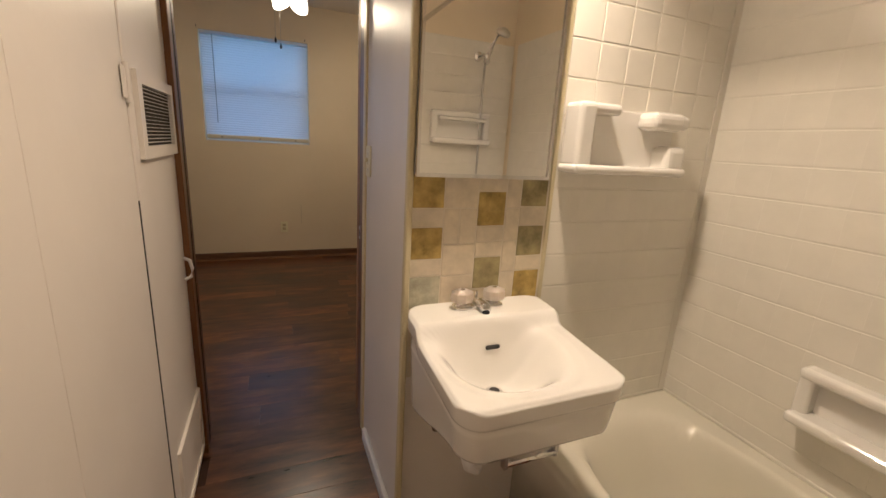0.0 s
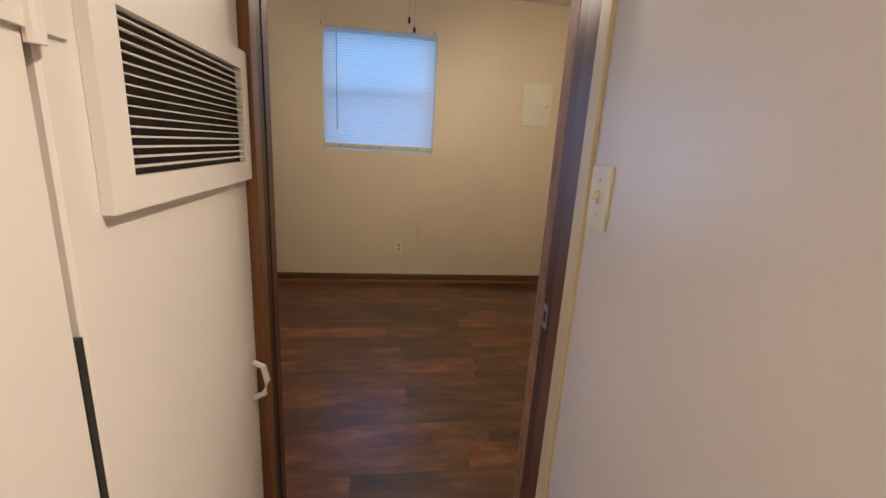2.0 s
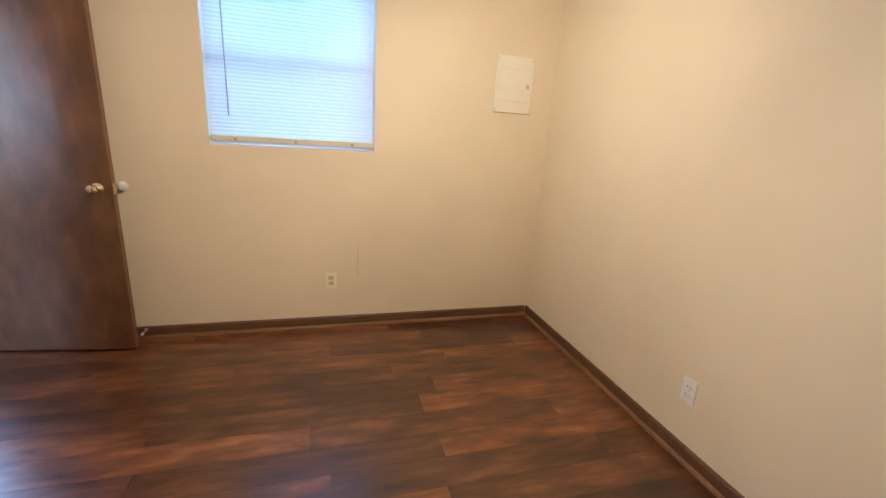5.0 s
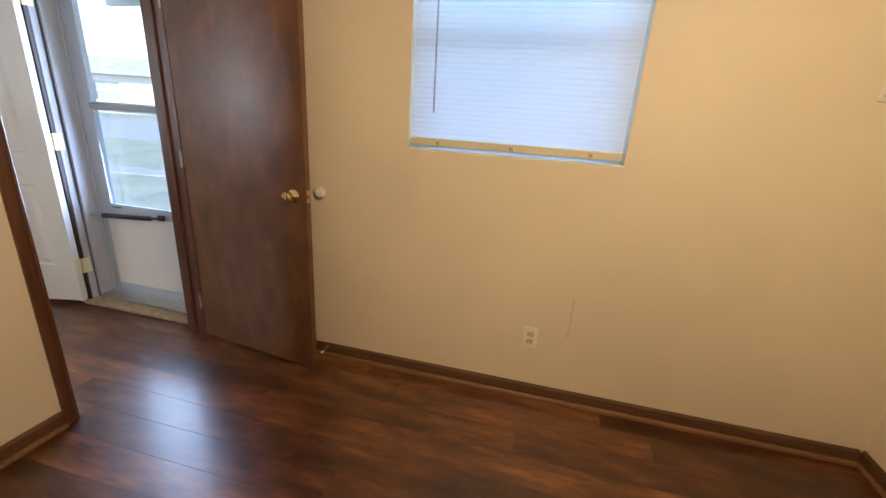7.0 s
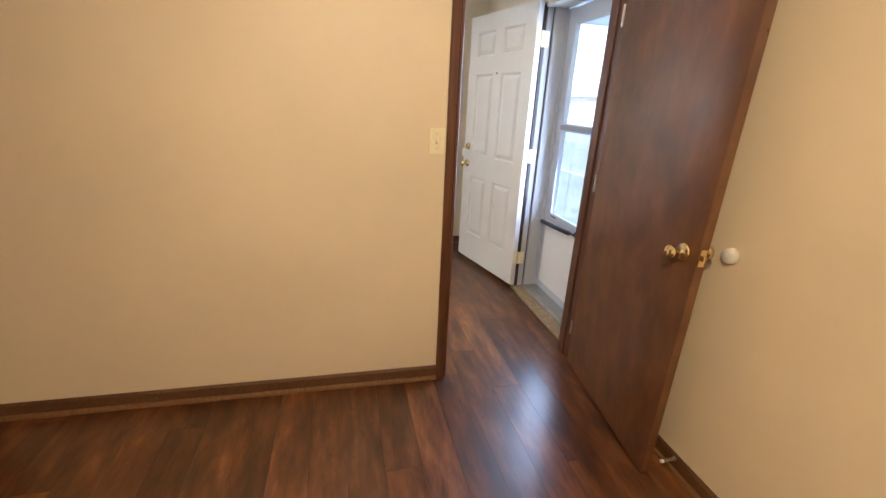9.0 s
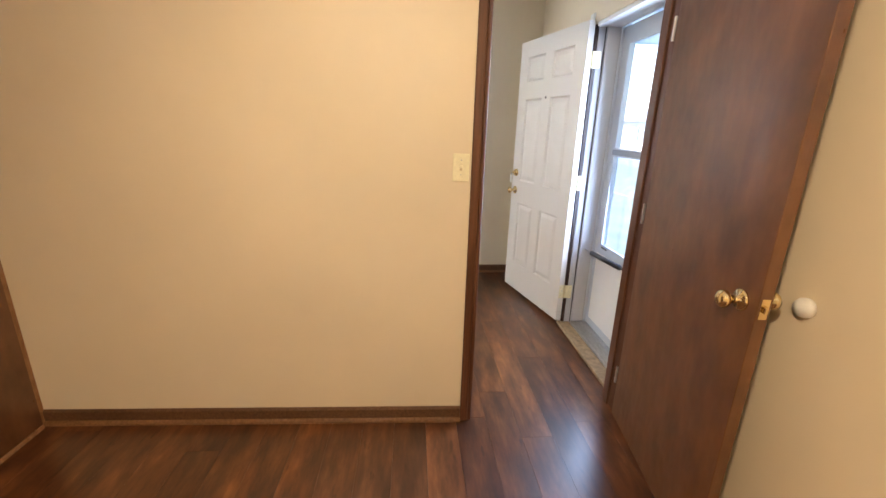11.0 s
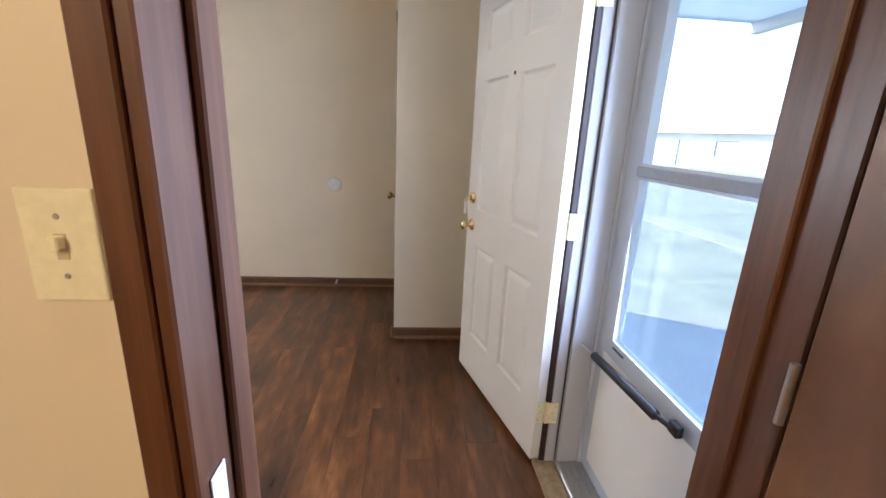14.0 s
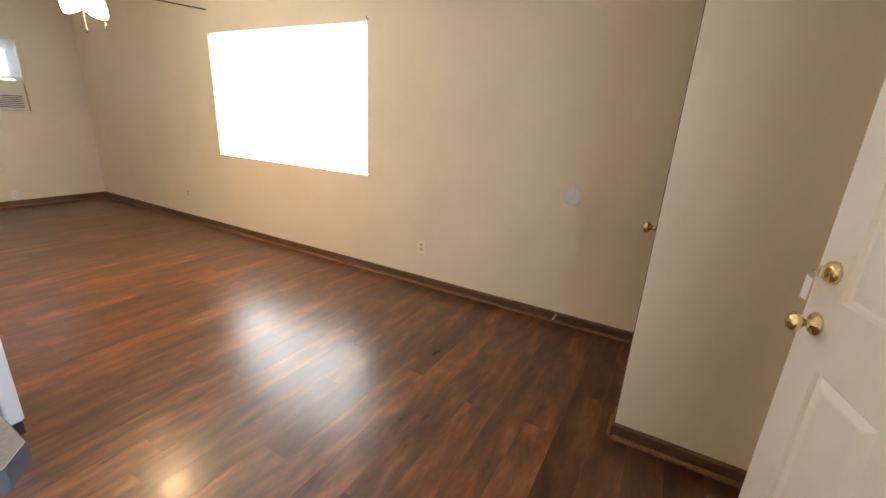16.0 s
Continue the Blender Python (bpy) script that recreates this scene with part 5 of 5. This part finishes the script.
for x in (-0.052, 0.052):
    part("stem", shift(lathe([(0.018, 0.018), (0.014, 0.026), (0.010, 0.032)], 18), Matrix.Translation((x, 0, 0))), CHROME, fc, "", True)
    bm = bmesh.new()
    prof = [(0.016, 0.028), (0.029, 0.033), (0.034, 0.050), (0.032, 0.068), (0.020, 0.078), (0.0005, 0.079)]
    rings = []
    for r, h in prof:
        rings.append([bm.verts.new(((r * (1 + (0.10 if i % 3 == 0 else -0.04) * (r > 0.02))) * math.cos(2 * math.pi * i / 24), (r * (1 + (0.10 if i % 3 == 0 else -0.04) * (r > 0.02))) * math.sin(2 * math.pi * i / 24), h)) for i in range(24)])
    for a, b in zip(rings, rings[1:]):
        for i in range(24):
            bm.faces.new((a[i], a[(i + 1) % 24], b[(i + 1) % 24], b[i]))
    bm.faces.new(rings[0])
    k = part("handle", shift(bm, Matrix.Translation((x, 0, 0))), GLASS, fc, "clear faceted acrylic handle")
    part("cap", shift(lathe([(0.007, 0.0795), (0.006, 0.082), (0.0005, 0.0825)], 12), Matrix.Translation((x, 0, 0))), CHROME, k)
pt = thing("sink_trap", BATH, "chrome and white drain trap under the sink", "drain pipe")
part("tailpiece", tube([(0.703, -0.045, 0.60), (0.703, -0.045, 0.44)], 0.019, 16), CHROME, pt, "", True)
part("bend", tube([(0.703, -0.045, 0.44), (0.703, -0.035, 0.40), (0.703, 0.0, 0.375), (0.703, 0.035, 0.40), (0.703, 0.045, 0.44), (0.703, BT + 0.01, 0.46)], 0.020, 16), WHITEPLASTIC, pt, "white plastic trap bend", True)
for x in (0.62, 0.93):
    vv = thing("shutoff_valve", BATH, "chrome water shutoff below the sink", "valve", "shutoff valves")
    part("supply_tube", tube([(x, BT + 0.011, 0.48), (x, 0.09, 0.48), (x + (0.06 if x < 0.7 else -0.06), 0.09, 0.58)], 0.006, 10), CHROME, vv)
    part("handle", shift(lathe([(0.0005, 0.0), (0.018, 0.0), (0.018, -0.010), (0.0005, -0.010)], 12, "Y"), Matrix.Translation((x, 0.075, 0.48))), CHROME, vv)
br = thing("sink_bracket", BATH, "chrome towel bar bracket under the sink front", "bracket")
part("bar", tube([(0.686, -0.205, 0.560), (0.826, -0.205, 0.560)], 0.010, 12), CHROME, br, "", True)
for x in (0.676, 0.820):
    part("post", boxes((x, x + 0.012, -0.213, -0.195, 0.548, 0.672), bev=0.002), STEEL, br)

# ---------------------------------------------------------------- tub, shower and soap holders
RX0, RX1, RY0, RY1, RZ = 0.925, TE + 0.0105, TS - 0.0105, BT + 0.0105, 0.345


def tub_top(x, y):
    edge = x - RX0
    u, v = abs(x - (RX0 + RX1) / 2) / 0.285, abs(y - (RY0 + RY1) / 2) / 0.685
    d = (u ** 3.6 + v ** 3.6) ** (1 / 3.6)
    return RZ - 0.006 * (1 - smoothstep(0, 0.02, edge)) - 0.29 * (1 - smoothstep(0.70, 1.04, d))


tub = thing("bathtub", Matrix(), "bone coloured enamel bathtub along the tiled wall", "bathtub")
ol = []
for k in range(30):
    ol.append((RX1, RY0 + (RY1 - RY0) * k / 30))
for k in range(16):
    ol.append((RX1 - (RX1 - RX0) * k / 16, RY1))
for k in range(30):
    ol.append((RX0, RY1 - (RY1 - RY0) * k / 30))
for k in range(16):
    ol.append((RX0 + (RX1 - RX0) * k / 16, RY0))
part("shell", basin_mesh(ol, ((RX0 + RX1) / 2, (RY0 + RY1) / 2), tub_top, [(0.0, lambda x, y: RZ - 0.05), (0.0, lambda x, y: 0.0)], 34), TUBMAT, tub, "", True)

sh = thing("soap_shelf", BATH @ pose(-0.048, BT + 0.002, -0.016), "white ceramic soap and cup holder on the tiles", "soap holder")
part("back_plate", boxes((1.060, 1.500, -0.012, 0.0, 1.262, 1.440), bev=0.004, seg=2), PORCELAIN, sh)
part("post", boxes((1.056, 1.118, -0.078, -0.002, 1.262, 1.448), bev=0.014, seg=3), PORCELAIN, sh)
part("top_arm", boxes((1.085, 1.215, -0.072, -0.002, 1.416, 1.448), bev=0.014, seg=3), PORCELAIN, sh)
part("tray", boxes((1.048, 1.500, -0.090, -0.002, 1.244, 1.272), bev=0.012, seg=3), PORCELAIN, sh)
part("side_post", boxes((1.415, 1.498, -0.082, -0.002, 1.258, 1.340), bev=0.020, seg=3), PORCELAIN, sh)
part("cup_arm", boxes((1.335, 1.470, -0.085, -0.002, 1.385, 1.440), bev=0.020, seg=3), PORCELAIN, sh)
part("arm_end", boxes((1.445, 1.490, -0.080, -0.002, 1.392, 1.434), bev=0.014, seg=3), PORCELAIN, sh)


def frame_dish(m, w, h, label):
    """Recessed ceramic dish with a thick rounded frame; local x across, z up, -y out of the wall."""
    ob = thing("soap_dish", m, label, "soap dish", "soap dishes")
    part("frame_bar", boxes((0, w, -0.062, 0.0, h - 0.035, h), bev=0.013, seg=3), PORCELAIN, ob)
    part("shelf", boxes((0, w, -0.085, 0.0, 0.0, 0.035), bev=0.013, seg=3), PORCELAIN, ob)
    for x in (0, w - 0.04):
        part("side", boxes((x, x + 0.040, -0.055, 0.0, 0.02, h - 0.015), bev=0.012, seg=3), PORCELAIN, ob)
    part("back", boxes((0.02, w - 0.02, -0.012, 0.0, 0.02, h - 0.02)), PORCELAIN, ob)
    return ob


frame_dish(pose(TE + 0.003, -0.290, 0.540, 0, 0, -90), 0.46, 0.175, "white ceramic soap ledge low on the tub wall")
sd = frame_dish(pose(1.467, TS - 0.001, 1.30, 0, 0, 180), 0.40, 0.20, "white ceramic soap dish with a grab bar at the shower end")
part("grab_bar", tube([(0.05, -0.05, 0.15), (0.05, -0.075, 0.15), (0.35, -0.075, 0.15), (0.35, -0.05, 0.15)], 0.012, 12), PORCELAIN, sd, "", True)

sw2 = thing("hand_shower", Matrix(), "chrome hand shower on a bracket with a hanging hose", "shower head")
sx, sy = 1.377, TS - 0.002
part("wall_flange", shift(lathe([(0.03, 0.0), (0.028, 0.006), (0.012, 0.012)], 20, "Y"), Matrix.Translation((sx, sy, 1.84))), CHROME, sw2)
part("arm", tube([(sx, sy, 1.84), (sx, sy + 0.07, 1.84), (sx, sy + 0.11, 1.81)], 0.010, 12), CHROME, sw2, "", True)
part("holder", shift(lathe([(0.016, -0.025), (0.020, 0.0), (0.016, 0.025)], 14), Matrix.Translation((sx, sy + 0.115, 1.805))), CHROME, sw2)
part("handle", tube([(sx, sy + 0.115, 1.79), (sx + 0.02, sy + 0.135, 1.88), (sx + 0.045, sy + 0.17, 1.95)], 0.012, 12), CHROME, sw2, "", True)
part("head", shift(lathe([(0.014, 0.02), (0.04, 0.005), (0.044, -0.012), (0.0005, -0.016)], 20), Matrix.Translation((sx + 0.055, sy + 0.20, 1.95)) @ Matrix.Rotation(radians(-40), 4, "X")), STEEL, sw2, "round shower head", True)
part("hose", tube([(sx, sy + 0.10, 1.79), (sx + 0.01, sy + 0.07, 1.6), (sx + 0.015, sy + 0.06, 1.2), (sx, sy + 0.06, 0.85), (sx - 0.05, sy + 0.05, 0.78)], 0.007, 10), STEEL, sw2, "", True)
rod = thing("shower_rod", Matrix(), "chrome shower curtain rod above the tub edge", "shower rod")
part("rod", tube([(0.995, TS - 0.011, 1.985), (0.995, BT + 0.011, 1.985)], 0.0125, 14), CHROME, rod, "", True)

# ---------------------------------------------------------------- outdoors
pb = thing("porch_beams", Matrix(), "white beams and posts carrying the porch roof", "porch frame", "", "structure")
for k in range(8):
    x = -4.6 + 0.595 * k
    part("rafter", boxes((x, x + 0.035, 3.945, 5.9, 2.327, 2.40), bev=0.003), ALUSHADED, pb)
part("beam", boxes((-4.6, -0.4, 5.82, 5.895, 2.24, 2.319), bev=0.004), ALUSHADED, pb)
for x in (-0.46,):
    part("post", boxes((x, x + 0.06, 5.825, 5.885, -0.2, 2.2395), bev=0.004), ALUSHADED, pb)
part("brace", tube([(-4.58, 3.95, 1.30), (-4.58, 5.0, 2.30)], 0.02, 8), ALUSHADED, pb)
gnd = structure("ground", boxes((-300, 300, 3.97, 600, -0.45, -0.20)), GRASS, "dry pale green lawn in front of the house", "ground")
structure("ground_sides", boxes((-300, LW - 0.17, -300, 3.969, -0.45, -0.20), (E + 0.17, 300, -300, 3.969, -0.45, -0.20), (LW - 0.169, E + 0.169, -300, LS - 0.17, -0.45, -0.20)), GRASS, "dry lawn around the house", "ground")
structure("porch_slab", boxes((-4.4, -0.6, 3.98, 5.86, -0.22, -0.03), bev=0.01), CONCRETE, "pale concrete porch slab before the entrance", "porch")
structure("pavement", shift(boxes((-60, 60, -0.32, 0.32, -0.21, -0.175), bev=0.01), Matrix.Translation((-8.2, 8.75, 0)) @ Matrix.Rotation(radians(5), 4, "Z")), CONCRETE, "pale concrete walk across the lawn", "pavement")
structure("road", boxes((-200, 200, 13.6, 22.0, -0.21, -0.19)), CONCRETE, "pale sunlit street beyond the lawn", "road")
structure("porch_roof", boxes((-4.6, -0.4, 3.945, 5.9, 2.32, 2.326)), AWNING, "pale translucent porch roof panel over the entrance", "roof")


def far_house(x, y, turn, w, d, h, roof_h, label):
    ob = thing("house", pose(x, y, -0.2, 0, 0, turn), label, "house", "houses across the street")
    wins = [(-0.38 * w, -0.38 * w + 1.6, 0.9, 2.1), (-0.12 * w, -0.12 * w + 1.0, 0.05, 2.1), (0.06 * w, 0.06 * w + 1.7, 0.9, 2.1), (0.30 * w, 0.30 * w + 1.4, 0.9, 2.1)]
    part("wall", wall_mesh("y", -d / 2, -d / 2 + 0.2, -w / 2, w / 2, 0, h, wins), SIDING, ob)
    part("side_wall", boxes((-w / 2, -w / 2 + 0.2, -d / 2 + 0.2, d / 2, 0, h), (w / 2 - 0.2, w / 2, -d / 2 + 0.2, d / 2, 0, h)), SIDING, ob)
    for a, b, c, e in wins:
        pn = part("window", boxes((a, b, -d / 2 + 0.10, -d / 2 + 0.13, c, e)), HAZEPANE, ob)
        part("window_bar", boxes((a, b, -d / 2 + 0.06, -d / 2 + 0.095, (c + e) / 2 - 0.03, (c + e) / 2 + 0.03)), WHITEPAINT, pn)
    bm = bmesh.new()
    o = 0.5
    lo = [bm.verts.new(v) for v in ((-w / 2 - o, -d / 2 - o, h), (w / 2 + o, -d / 2 - o, h), (w / 2 + o, d / 2 + o, h), (-w / 2 - o, d / 2 + o, h))]
    hi = [bm.verts.new(v) for v in ((-w / 2 - o, 0, h + roof_h), (w / 2 + o, 0, h + roof_h))]
    for f in ((lo[0], lo[1], hi[1], hi[0]), (lo[2], lo[3], hi[0], hi[1]), (lo[1], lo[2], hi[1]), (lo[3], lo[0], hi[0]), (lo[0], lo[3], lo[2], lo[1])):
        bm.faces.new(f)
    part("roof", bm, ROOF, ob)


far_house(-34, 30, 20, 17, 9, 2.6, 1.5, "low pale house with a grey roof across the street")
far_house(-14, 36, 4, 15, 9, 2.6, 1.5, "low pale house with several windows across the street")
far_house(8, 35, -6, 14, 9, 2.6, 1.5, "low white house behind the lawn")
